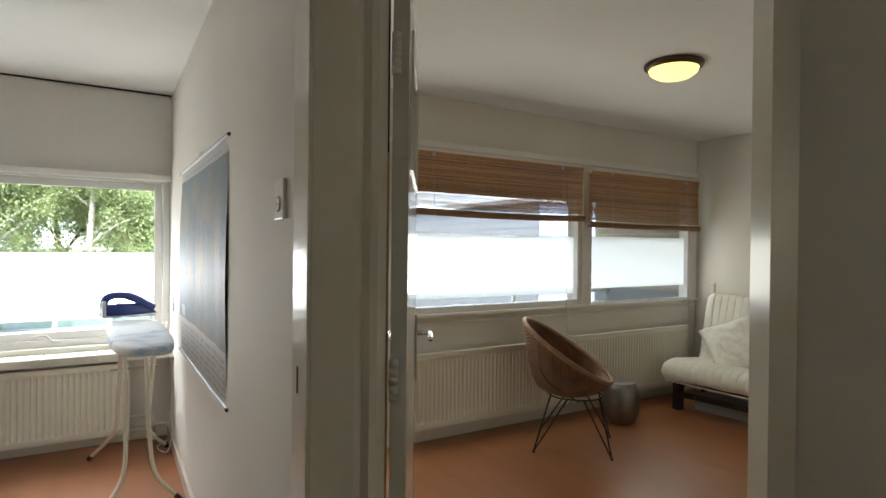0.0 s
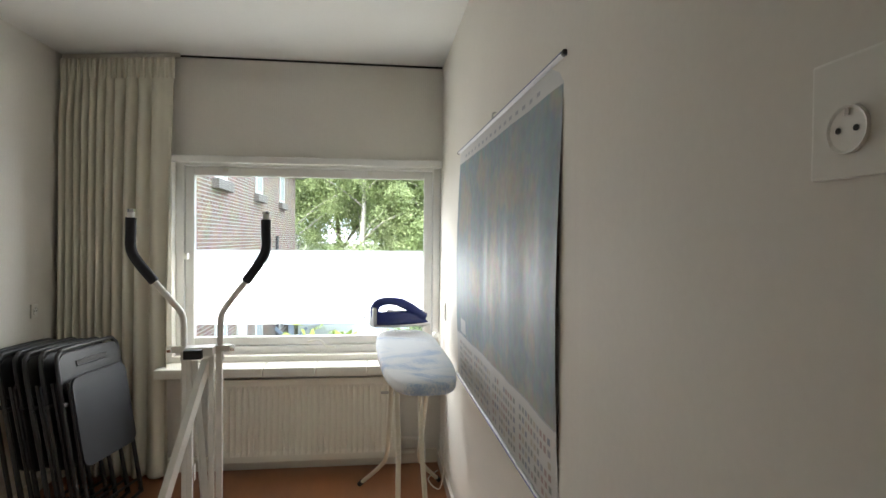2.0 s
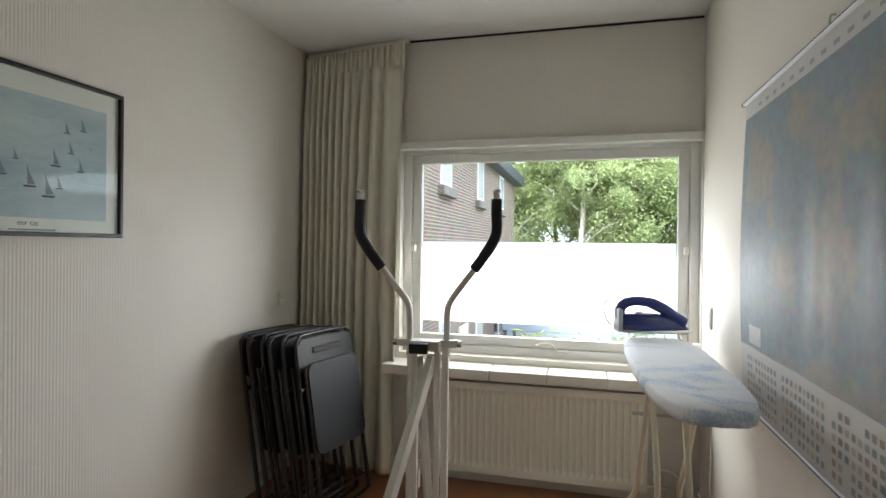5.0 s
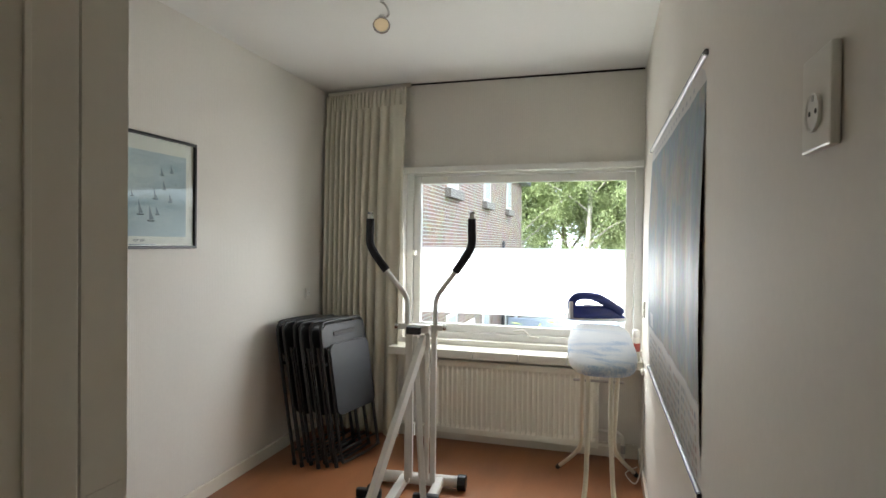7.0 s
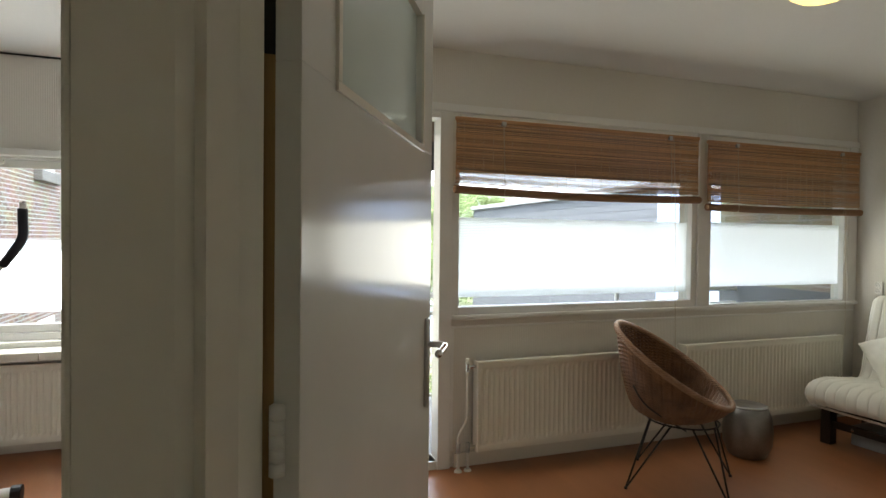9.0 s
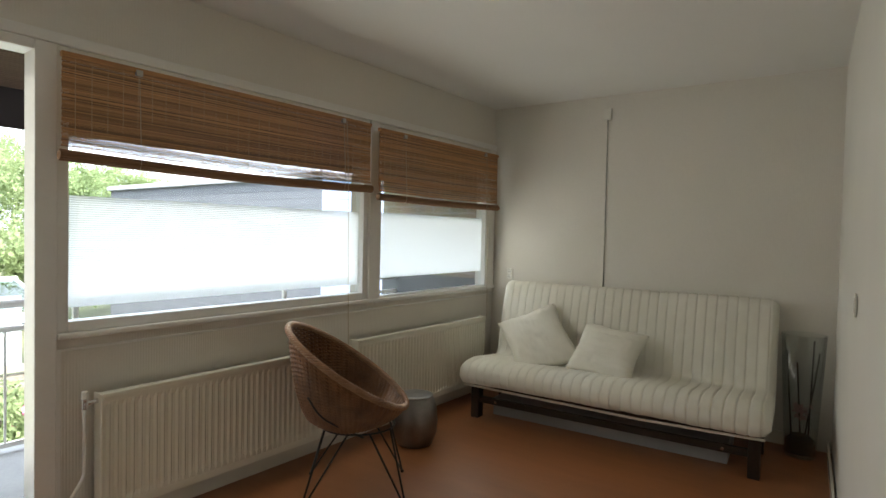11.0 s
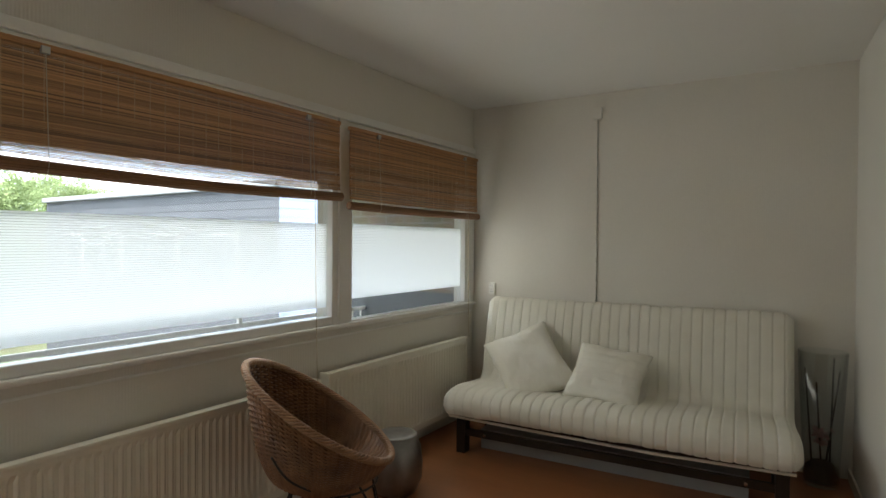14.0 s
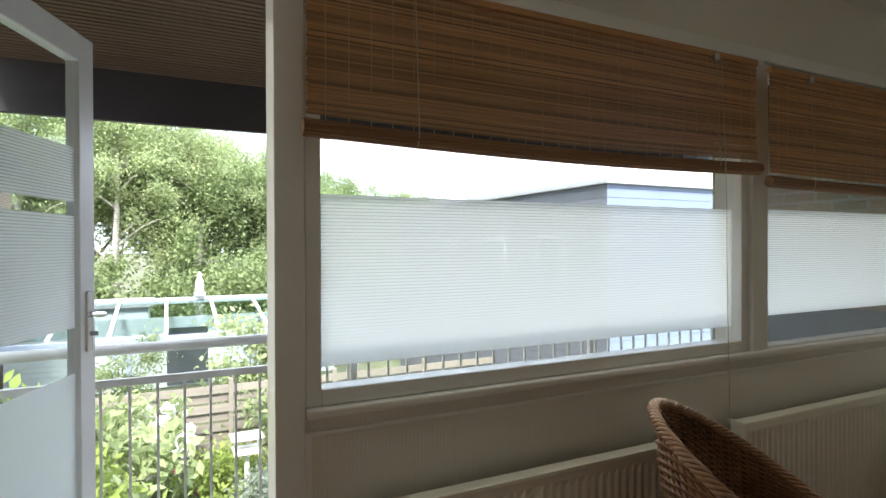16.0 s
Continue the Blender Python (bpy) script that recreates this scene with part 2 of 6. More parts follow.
reed_mr.inputs["To Min"].default_value, reed_mr.inputs["To Max"].default_value = 0.5, 1.5
reed_links.new(reed_mr.outputs["Result"], reed_hs.inputs["Value"])
reed_p = reed_nodes["Principled BSDF"]
reed_links.new(reed_p.inputs["Base Color"].links[0].from_socket, reed_hs.inputs["Color"])
reed_links.new(reed_hs.outputs["Color"], reed_p.inputs["Base Color"])
THREAD = mat("brown_binding_thread", (0.55, 0.40, 0.25), 0.85, var=0.15, scale=20)
# reed colour darkened for the roll, to offset the window lamp on it
REEDROLL = mat("roll_reed_darkened", (0.27, 0.14, 0.062), 0.6, var=0.35, scale=7, fine=120, bump=0.15, stretch=(0.5, 1, 40), dark=(0.13, 0.058, 0.025))
CORD = mat("natural_cord", (0.50, 0.42, 0.30), 0.85, var=0.15, scale=20)
RATTAN = mat("brown_rattan", (0.24, 0.115, 0.05), 0.45, var=0.35, scale=14, fine=140, bump=0.15, dist=0.002, dark=(0.09, 0.038, 0.017))
# rim paler than the shell: the light it catches is in the colour
RATTANRIM = mat("rim_lit_rattan", (0.33, 0.19, 0.105), 0.42, var=0.35, scale=16, fine=140, bump=0.15, dist=0.002, dark=(0.22, 0.11, 0.055))
# dark brown painted as the shade behind the gaps of the weave
RATTANSHADE = mat("weave_gap_shade", (0.085, 0.036, 0.018), 0.8, var=0.3, scale=14, fine=140)
DARKWOOD = mat("black_brown_wood", (0.022, 0.014, 0.010), 0.4, var=0.3, scale=6, fine=80, bump=0.06, stretch=(1, 8, 8))
QUILT = mat("white_quilted_cotton", (0.76, 0.74, 0.66), 0.92, var=0.05, scale=6, fine=260, bump=0.2, dist=0.002, spec=0.15)
BOXGREY = mat("grey_board", (0.42, 0.44, 0.46), 0.5, var=0.06, scale=5)
BRONZE = mat("bronze_metal", (0.10, 0.065, 0.035), 0.35, 0.8, var=0.15, scale=10)
PAPER = mat("paper_white", (0.80, 0.79, 0.75), 0.6, var=0.03, scale=5)
WHITEP = mat("white_plastic", (0.76, 0.74, 0.68), 0.35, var=0.03, scale=8)
# near-black that paints the shade inside gaps, slots and holes
HOLESHADE = mat("painted_recess_shade", (0.02, 0.018, 0.016), 0.7, var=0.1)
RAWWOOD = mat("raw_pine_edge", (0.45, 0.27, 0.10), 0.65, var=0.25, scale=5, fine=70, stretch=(10, 10, 0.8), bump=0.1)
GLASS = glass("window_glass", gloss=0.5)
VASEG = glass("vase_glass", (0.96, 0.98, 0.98), 1.1)
FILM1 = film("plain_frosted_film", 0.0, 0.96)
FILM2 = film("striped_frosted_film", 0.0098, 1.0, (0.93, 0.945, 0.965))
DOORFILM = film("striped_door_film", 0.0098, 1.0, (0.97, 0.975, 0.98), low=0.95, high=1.5)
FROST = film("ribbed_door_glass", 0.0, 0.55, (0.7, 0.76, 0.74))
# cream tint that warms the fill light of the added hall window
HALLFILL = film("warm_fill_film", 0.0, 1.0, (0.82, 0.73, 0.58))
LAMPG = glow("amber_glass_lit", (1.0, 0.78, 0.22), LAMP)
BULB = glow("spot_bulb_lit", (0.8, 0.66, 0.42), 0.07)


# ---- builders ----
def part(name, bm, material, parent=None, label="", smooth=False):
    me = bpy.data.meshes.new(name)
    bmesh.ops.recalc_face_normals(bm, faces=bm.faces)
    bm.to_mesh(me)
    bm.free()
    me.materials.append(material)
    if smooth:
        for f in me.polygons:
            f.use_smooth = True
    ob = new(name, me)
    if parent:
        ob.parent = parent
    if label:
        ob["label"] = label
    return ob


def thing(name, label, category, loc=(0, 0, 0), rz=0.0, group=""):
    ob = new(name)
    ob.empty_display_size = 0.1
    ob.matrix_world = pose(*loc, 0, 0, rz)
    return tagged(ob, label, category, group)


def structure(name, bm, material, smooth=False):
    return tagged(part(name, bm, material, smooth=smooth), kind="structure")


def bx(bm, x0, x1, y0, y1, z0, z1, bevel=0.0, m=None):
    r = bmesh.ops.create_cube(bm, size=1.0, matrix=Matrix.Translation(((x0 + x1) / 2, (y0 + y1) / 2, (z0 + z1) / 2)) @ Matrix.Diagonal((abs(x1 - x0), abs(y1 - y0), abs(z1 - z0), 1)))
    vs = r["verts"]
    if m:
        bmesh.ops.transform(bm, matrix=m, verts=vs)
    if bevel:
        es = list({e for v in vs for e in v.link_edges})
        bmesh.ops.bevel(bm, geom=es, offset=bevel, segments=2, affect="EDGES", profile=0.6)
    return bm


def B():
    return bmesh.new()


def box(*a, **k):
    return bx(B(), *a, **k)


def quad(x0, x1, y, z0, z1):
    """A thin upright sheet."""
    bm = B()
    bm.faces.new([bm.verts.new(p) for p in ((x0, y, z0), (x1, y, z0), (x1, y, z1), (x0, y, z1))])
    return bm


def tube(bm, pts, r, seg=8, closed=False):
    """A round bar along a polyline; r may be a number or one per point."""
    pts = [Vector(p) for p in pts]
    n = len(pts)
    rings = []
    ref = None
    for i, p in enumerate(pts):
        a = pts[i - 1] if (i or closed) else p
        b = pts[(i + 1) % n] if (i < n - 1 or closed) else p
        d = (b - a).normalized()
        if ref is None:
            ref = d.cross(Vector((0, 0, 1)) if abs(d.z) < 0.9 else Vector((1, 0, 0))).normalized()
        ref = (ref - d * ref.dot(d)).normalized()
        s = d.cross(ref)
        rr = r[i] if isinstance(r, (list, tuple)) else r
        rings.append([bm.verts.new(p + rr * (math.cos(2 * math.pi * k / seg) * ref + math.sin(2 * math.pi * k / seg) * s)) for k in range(seg)])
    for i in range(n if closed else n - 1):
        u, v = rings[i], rings[(i + 1) % n]
        for k in range(seg):
            bm.faces.new((u[k], u[(k + 1) % seg], v[(k + 1) % seg], v[k]))
    if not closed:
        bm.faces.new(rings[0][::-1])
        bm.faces.new(rings[-1])
    return bm


def smooth_path(pts, steps=6):
    """Catmull-Rom points through the given ones."""
    pts = [Vector(p) for p in pts]
    out = []
    for i in range(len(pts) - 1):
        p0, p1, p2, p3 = pts[max(i - 1, 0)], pts[i], pts[i + 1], pts[min(i + 2, len(pts) - 1)]
        for k in range(steps):
            t = k / steps
            out.append(0.5 * (2 * p1 + (p2 - p0) * t + (2 * p0 - 5 * p1 + 4 * p2 - p3) * t * t + (3 * p1 - p0 - 3 * p2 + p3) * t ** 3))
    out.append(pts[-1])
    return out


def lathe(bm, profile, seg=32, m=None):
    rings = []
    for r, z in profile:
        if r < 1e-5:
            rings.append([bm.verts.new((0, 0, z))])
        else:
            rings.append([bm.verts.new((r * math.cos(2 * math.pi * k / seg), r * math.sin(2 * math.pi * k / seg), z)) for k in range(seg)])
    for u, v in zip(rings, rings[1:]):
        for k in range(seg):
            a, b = k, (k + 1) % seg
            if len(u) == 1 and len(v) == 1:
                continue
            if len(u) == 1:
                bm.faces.new((u[0], v[a], v[b]))
            elif len(v) == 1:
                bm.faces.new((u[a], v[0], u[b]))
            else:
                bm.faces.new((u[a], u[b], v[b], v[a]))
    if m:
        bmesh.ops.transform(bm, matrix=m, verts=bm.verts)
    return bm


def prism(bm, outline, z0, z1):
    lo = [bm.verts.new((x, y, z0)) for x, y in outline]
    hi = [bm.verts.new((x, y, z1)) for x, y in outline]
    n = len(outline)
    bm.faces.new(lo[::-1])
    bm.faces.new(hi)
    for i in range(n):
        bm.faces.new((lo[i], lo[(i + 1) % n], hi[(i + 1) % n], hi[i]))
    return bm


def wall_along_x(name, x0, x1, y0, y1, z0, z1, holes, material):
    """A wall with rectangular openings (xa, xb, za, zb), sorted along x."""
    bm, at = B(), x0
    for xa, xb, za, zb in holes:
        if xa > at:
            bx(bm, at, xa, y0, y1, z0, z1)
        if za > z0:
            bx(bm, xa, xb, y0, y1, z0, za)
        if zb < z1:
            bx(bm, xa, xb, y0, y1, zb, z1)
        at = xb
    if at < x1:
        bx(bm, at, x1, y0, y1, z0, z1)
    return structure(name, bm, material)


def sheet(fn, nu, nv, closed_u=False):
    bm = B()
    g = [[bm.verts.new(fn(i / (nu if closed_u else nu - 1), j / (nv - 1))) for j in range(nv)] for i in range(nu)]
    for i in range(nu if closed_u else nu - 1):
        for j in range(nv - 1):
            a, b = g[i], g[(i + 1) % nu]
            bm.faces.new((a[j], b[j], b[j + 1], a[j + 1]))
    return bm

# ---- the structure ----
H = 2.49
FAR_X, SOUTH_X, CORNER_Y = 4.70, 4.80, 2.44
JAMB = Vector((0.75, 2.145, 0))
HINGE = Vector((0.159, 2.656, 0))
structure("floor", prism(B(), [(-2.4, -0.6), (5.0, -0.6), (5.0, 5.12), (0.13, 5.12), (0.13, 6.15), (-1.7, 6.15), (-1.7, 6.28), (-2.4, 6.28)], -0.12, 0.0), FLOORM)
structure("ceiling", prism(B(), [(-2.4, -0.6), (5.0, -0.6), (5.0, 5.12), (0.13, 5.12), (0.13, 6.15), (-1.7, 6.15), (-1.7, 6.28), (-2.4, 6.28)], H, H + 0.14), CEILING)
# small room
structure("wall_west", box(-2.40, -2.27, 2.64, 6.28, 0, H), CREAM)
structure("wall_partition", prism(B(), [(-0.018, 2.70), (0.11, 2.70), (0.13, 6.02), (0, 6.02)], 0, H), SMOOTHCREAM)
structure("door_post", prism(B(), [(-0.052, 2.599), (0.052, 2.619), (0.156, 2.681), (0.156, 2.699), (-0.052, 2.699)], 0, H), GLOSS)
structure("wall_north_corner", prism(B(), [(-2.269, 6.19), (-1.661, 6.04), (-1.661, 6.199), (-2.269, 6.28)], 0, H), CREAM)
wall_along_x("wall_north_small_room", -1.66, 0.13, 6.04, 6.20, 0, H, [(-1.62, 0.0, 0.69, 1.895)], CREAM)
wall_along_x("wall_south_small_room", -2.27, -0.945, 2.64, 2.88, 0, H, [], CREAM)
structure("door_head_wall", box(-0.945, -0.053, 2.70, 2.88, 2.13, H), CREAM)
# hall
structure("wall_hall_west", box(-1.75, -1.60, -0.5, 2.64, 0, H), PLASTER)
# the opening here is unseen, added to let fill light into the hall
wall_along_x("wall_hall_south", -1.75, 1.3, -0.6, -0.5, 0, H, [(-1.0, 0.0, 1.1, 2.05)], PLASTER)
# unseen slab, added to keep direct sun out of the hall opening
structure("added_sun_screen", box(-2.4, 2.0, -2.2, -0.601, 2.45, 2.6), PLASTER)
structure("wall_hall_north", box(-1.60, -0.945, 2.50, 2.638, 0, H), PLASTER)
wdir = (Vector((SOUTH_X, CORNER_Y, 0)) - JAMB).normalized()
side = Vector((-wdir.y, wdir.x, 0))
bm = prism(B(), [(JAMB.x + 0.02, JAMB.y + 0.005), (SOUTH_X - 0.002, CORNER_Y), (SOUTH_X - 0.002, CORNER_Y - 0.16), (JAMB.x + 0.03, JAMB.y - 0.14)], 0, H)
structure("wall_south_large_room", bm, PLASTER)
structure("wall_hall_east", prism(B(), [(JAMB.x - 0.005, JAMB.y - 0.06), (JAMB.x + 0.03, JAMB.y - 0.16), (0.72, -0.5), (0.62, -0.5)], 0, H), PLASTER)
# large room
structure("wall_east", prism(B(), [(FAR_X, 5.12), (SOUTH_X, CORNER_Y - 0.1), (SOUTH_X + 0.14, CORNER_Y - 0.1), (FAR_X + 0.24, 5.12)], 0, H), CREAM)
wall_along_x("wall_north_large_room", 0.13, FAR_X, 5.0, 5.12, 0, H, [(0.36, 1.215, 0.05, 2.13), (1.305, 3.065, 0.945, 2.115), (3.21, 4.60, 0.905, 2.085)], CREAM)

# baseboards, trims and door frames
structure("baseboard", box(1.30, FAR_X, 4.978, 4.998, 0, 0.085, bevel=0.004), GLOSS)
structure("baseboard_east", prism(B(), [(FAR_X - 0.018, 4.97), (FAR_X - 0.001, 4.97), (SOUTH_X - 0.007, 2.6), (SOUTH_X - 0.024, 2.6)], 0, 0.085), GLOSS)
p0, p1 = JAMB + wdir * 0.12 + side * 0.012, Vector((SOUTH_X - 0.02, CORNER_Y, 0)) + side * 0.012
structure("baseboard_south", prism(B(), [(p0.x, p0.y), (p1.x, p1.y), (p1.x + side.x * 0.012, p1.y + side.y * 0.012), (p0.x + side.x * 0.012, p0.y + side.y * 0.012)], 0, 0.07), GLOSS)
structure("baseboard_small_room", prism(B(), [(-0.034, 2.72), (-0.019, 2.72), (-0.001, 6.02), (-0.016, 6.02)], 0, 0.075), GLOSS)
structure("baseboard_west", box(-2.269, -2.252, 2.82, 6.17, 0, 0.075, bevel=0.003), GLOSS)
structure("baseboard_north", box(-1.65, -0.02, 6.022, 6.039, 0, 0.09, bevel=0.003), GLOSS)
bm = B()
bx(bm, -0.062, -0.0525, 2.597, 2.70, 0, 2.17, 0.004)
prism(bm, [(-0.945, 2.812), (-0.862, 2.812), (-0.862, 2.882), (-0.945, 2.882)], 0, 2.13)
bx(bm, -0.858, -0.0625, 2.78, 2.88, 2.09, 2.129, 0.004)
structure("door_frame", bm, GLOSS)
along = (JAMB - HINGE).normalized()
out = Vector((-along.y, along.x, 0))
bm = B()
for q, w, fwd in ((HINGE - along * 0.075, 0.045, 0.0), (JAMB + along * 0.005, 0.05, 0.03)):
    a, b = q - out * 0.075, q + out * fwd
    prism(bm, [(a.x, a.y), (a.x + along.x * w, a.y + along.y * w), (b.x + along.x * w, b.y + along.y * w), (b.x, b.y)], 0, 2.16)
a, b = HINGE - along * 0.005 - out * 0.075, JAMB + along * 0.005 - out * 0.075
prism(bm, [(a.x, a.y), (b.x, b.y), (b.x + out.x * 0.105, b.y + out.y * 0.105), (a.x + out.x * 0.105, a.y + out.y * 0.105)], 2.11, 2.16)
structure("door_frame_large_room", bm, GLOSS)
structure("door_frame_rebate", box(0.112, 0.178, 2.715, 2.735, 0, 1.63), RAWWOOD)
# solid dark box painted as the shade in the upper door gap
structure("door_gap_shade", box(0.112, 0.178, 2.716, 2.735, 1.631, 2.12), HOLESHADE)
a, b = HINGE - along * 0.1 - out * 0.05, JAMB + along * 0.1 - out * 0.05
structure("door_head_wall_large_room", prism(B(), [(a.x, a.y), (b.x, b.y), (b.x + out.x * 0.09, b.y + out.y * 0.09), (a.x + out.x * 0.09, a.y + out.y * 0.09)], 2.162, H), PLASTER)
structure("trim_header_small_room", box(-1.66, -0.004, 5.985, 6.038, 1.855, 1.897, bevel=0.006), FRAME)
structure("trim_panel_large_room", box(1.275, 1.295, 4.985, 4.999, 0.10, 0.846, bevel=0.003), FRAME)
structure("trim_panel_rail", box(1.295, FAR_X - 0.02, 4.989, 4.9985, 0.834, 0.846, bevel=0.003), FRAME)
structure("trim_header_large_room", box(0.30, 4.69, 4.972, 4.999, 2.118, 2.165, bevel=0.006), FRAME)
# thin dark strip standing in for the shaded gap under the ceiling
structure("ceiling_gap", box(-1.655, -0.005, 6.030, 6.0385, 2.479, 2.4885), HOLESHADE)
structure("curtain_rail", prism(B(), [(-2.262, 6.115), (-1.56, 5.99), (-1.56, 6.01), (-2.262, 6.135)], 2.462, 2.4885), GLOSS)


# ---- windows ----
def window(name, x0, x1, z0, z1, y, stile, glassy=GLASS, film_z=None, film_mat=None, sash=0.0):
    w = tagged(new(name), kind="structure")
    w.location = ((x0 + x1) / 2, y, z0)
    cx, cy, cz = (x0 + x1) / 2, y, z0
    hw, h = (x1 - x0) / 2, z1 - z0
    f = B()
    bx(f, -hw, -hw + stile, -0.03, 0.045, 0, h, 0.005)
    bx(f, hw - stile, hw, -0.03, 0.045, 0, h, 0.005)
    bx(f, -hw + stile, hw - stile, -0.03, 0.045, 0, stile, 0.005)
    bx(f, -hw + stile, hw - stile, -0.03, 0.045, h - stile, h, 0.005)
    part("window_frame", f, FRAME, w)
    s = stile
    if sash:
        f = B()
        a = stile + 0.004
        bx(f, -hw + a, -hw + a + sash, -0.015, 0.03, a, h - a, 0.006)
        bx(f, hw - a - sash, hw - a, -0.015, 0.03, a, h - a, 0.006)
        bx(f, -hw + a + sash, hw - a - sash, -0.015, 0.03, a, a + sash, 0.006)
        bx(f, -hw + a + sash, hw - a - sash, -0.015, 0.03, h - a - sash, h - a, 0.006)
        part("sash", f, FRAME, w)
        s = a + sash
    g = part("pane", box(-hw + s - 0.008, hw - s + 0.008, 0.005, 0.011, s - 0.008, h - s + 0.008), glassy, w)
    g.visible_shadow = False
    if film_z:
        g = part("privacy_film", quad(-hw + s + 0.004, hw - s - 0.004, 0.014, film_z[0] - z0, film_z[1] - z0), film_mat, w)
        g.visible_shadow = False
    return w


# added window, out of view, that only brightens the hall
window("hall_fill_window", -1.0, 0.0, 1.1, 2.05, -0.55, 0.05, film_z=(1.14, 2.0), film_mat=HALLFILL)
w1 = window("window_1", -1.62, 0.0, 0.69, 1.895, 6.135, 0.048, film_z=(0.868, 1.334), film_mat=FILM1, sash=0.052)
for x in (-0.52, 0.36):
    part("top_catch", box(x - 0.014, x + 0.014, -0.045, -0.02, 1.12, 1.145, bevel=0.005), WHITEP, w1)
for x in (-0.745, 0.745):
    part("side_catch", box(x - 0.012, x + 0.012, -0.055, -0.02, 0.585, 0.625, bevel=0.005), WHITEP, w1)
bm = B()
tube(bm, smooth_path([(-0.02, -0.05, 0.075), (0.05, -0.055, 0.085), (0.09, -0.052, 0.05), (0.12, -0.05, 0.045)]), 0.006)
bx(bm, 0.09, 0.15, -0.06, -0.03, 0.035, 0.05, 0.004)
part("stay_handle", bm, WHITEP, w1, smooth=True)
window("window_2", 1.277, 3.10, 0.915, 2.118, 5.018, 0.045, film_z=(1.015, 1.50), film_mat=FILM2)
window("window_3", 3.18, 4.60, 0.878, 2.11, 5.018, 0.045, film_z=(1.045, 1.507), film_mat=FILM2)
structure("window_post", box(3.10, 3.18, 4.972, 5.10, 0.90, 2.117, bevel=0.005), FRAME)
structure("window_post_end", box(4.60, 4.695, 4.985, 5.10, 0.90, 2.117, bevel=0.005), FRAME)
structure("window_sill_large_room", box(1.276, 4.69, 4.962, 4.999, 0.888, 0.914, bevel=0.008), FRAME)
# balcony door frame
bm = B()
bx(bm, 1.195, 1.275, 4.975, 5.10, 0.0, 2.117, 0.005)
bx(bm, 0.34, 0.385, 4.975, 5.10, 0.0, 2.117, 0.005)
bx(bm, 0.385, 1.195, 4.975, 5.10, 2.075, 2.117, 0.005)
bx(bm, 0.385, 1.195, 4.985, 5.11, 0.0, 0.05, 0.005)
structure("balcony_door_frame", bm, FRAME)

# sill tiles in the small room
sill = tagged(new("window_sill_1"), kind="structure")
sill.location = (-0.8, 5.94, 0.60)
xs = -0.86
while xs < 0.79:
    part("sill_tile", box(xs + 0.0015, min(xs + 0.2985, 0.795), -0.085, 0.115, 0.0, 0.055, bevel=0.006), SILLM, sill)
    xs += 0.30


# ---- radiators ----
def radiator(label, loc, length, height, pitch=0.034):
    r = thing("radiator", label, "radiator", loc)
    n = int(length / pitch)

    def face(u, v):
        x = u * length
        k = (u * n) % 1.0
        d = 0.011 * (1 if 0.22 < k < 0.78 else 0) * (1 if 0.05 < v < 0.95 else 0)
        return (x, -0.012 + d, v * height)
    bm = B()
    cols = []
    for i in range(n):
        for k in (0.04, 0.3, 0.7, 0.96):
            cols.append(((i + k) * pitch, 0.0 if k in (0.04, 0.96) else 0.010))
    rows = [(0.0, 0), (0.035, 0), (0.06, 1), (height - 0.06, 1), (height - 0.035, 0), (height, 0)]
    g = [[bm.verts.new((x, -0.012 + d * s, z)) for z, s in rows] for x, d in cols]
    for a, b in zip(g, g[1:]):
        for j in range(len(rows) - 1):
            bm.faces.new((a[j], b[j], b[j + 1], a[j + 1]))
    part("front_panel", bm, RADM, r)
    part("back_panel", box(0, length, 0.045, 0.06, 0.01, height - 0.01, bevel=0.004), RADM, r)
    part("top_grille", box(0.012, length - 0.012, -0.002, 0.046, height - 0.010, height - 0.003), RADM, r)
    for x in (0, length - 0.012):
        part("side_cover", box(x, x + 0.012, -0.016, 0.062, -0.002, height + 0.002, bevel=0.004), RADM, r)
    part("top_rim", box(0.012, length - 0.012, -0.018, -0.003, height - 0.014, height + 0.004, bevel=0.004), RADM, r)
    for x in (0.12, length - 0.12):
        part("bracket", box(x - 0.012, x + 0.012, 0.06, 0.085, 0.05, height - 0.05), WHITEST, r)
    return r


rad_a = radiator("cream panel radiator under the striped-film window", (1.41, 4.90, 0.115), 1.46, 0.53)
rad_b = radiator("cream panel radiator under the end window", (2.93, 4.90, 0.115), 1.50, 0.55)
rad_c = radiator("cream panel radiator under the tiled window sill", (-1.36, 5.94, 0.08), 1.10, 0.49)


def valve(parent, x, z, low):
    v = part("valve", tube(tube(B(), [(x, 0.02, z), (x - 0.05, 0.02, z)], 0.011), [(x - 0.05, 0.02, z - 0.025), (x - 0.05, 0.02, z + 0.02)], 0.014), CHROME, parent)
    part("valve_cap", tube(B(), [(0, 0, 0), (0, 0, 0.03)], [0.016, 0.013]), WHITEP, v).location = (x - 0.05, 0.02, z + 0.02)
    return v


valve(rad_a, 0.0, 0.50, 0)
part("pipe", tube(B(), smooth_path([(-0.05, 0.02, 0.48), (-0.05, 0.02, 0.25), (-0.055, 0.02, 0.18), (-0.1, 0.02, 0.10), (-0.105, 0.02, 0.04), (-0.105, 0.02, -0.115)]), 0.009), WHITEST, rad_a, smooth=True)
part("lower_pipe", tube(tube(B(), [(0.0, 0.02, 0.02), (-0.04, 0.02, 0.02)], 0.012), [(-0.045, 0.02, 0.045), (-0.045, 0.02, -0.115)], 0.009), WHITEST, rad_a, smooth=True)
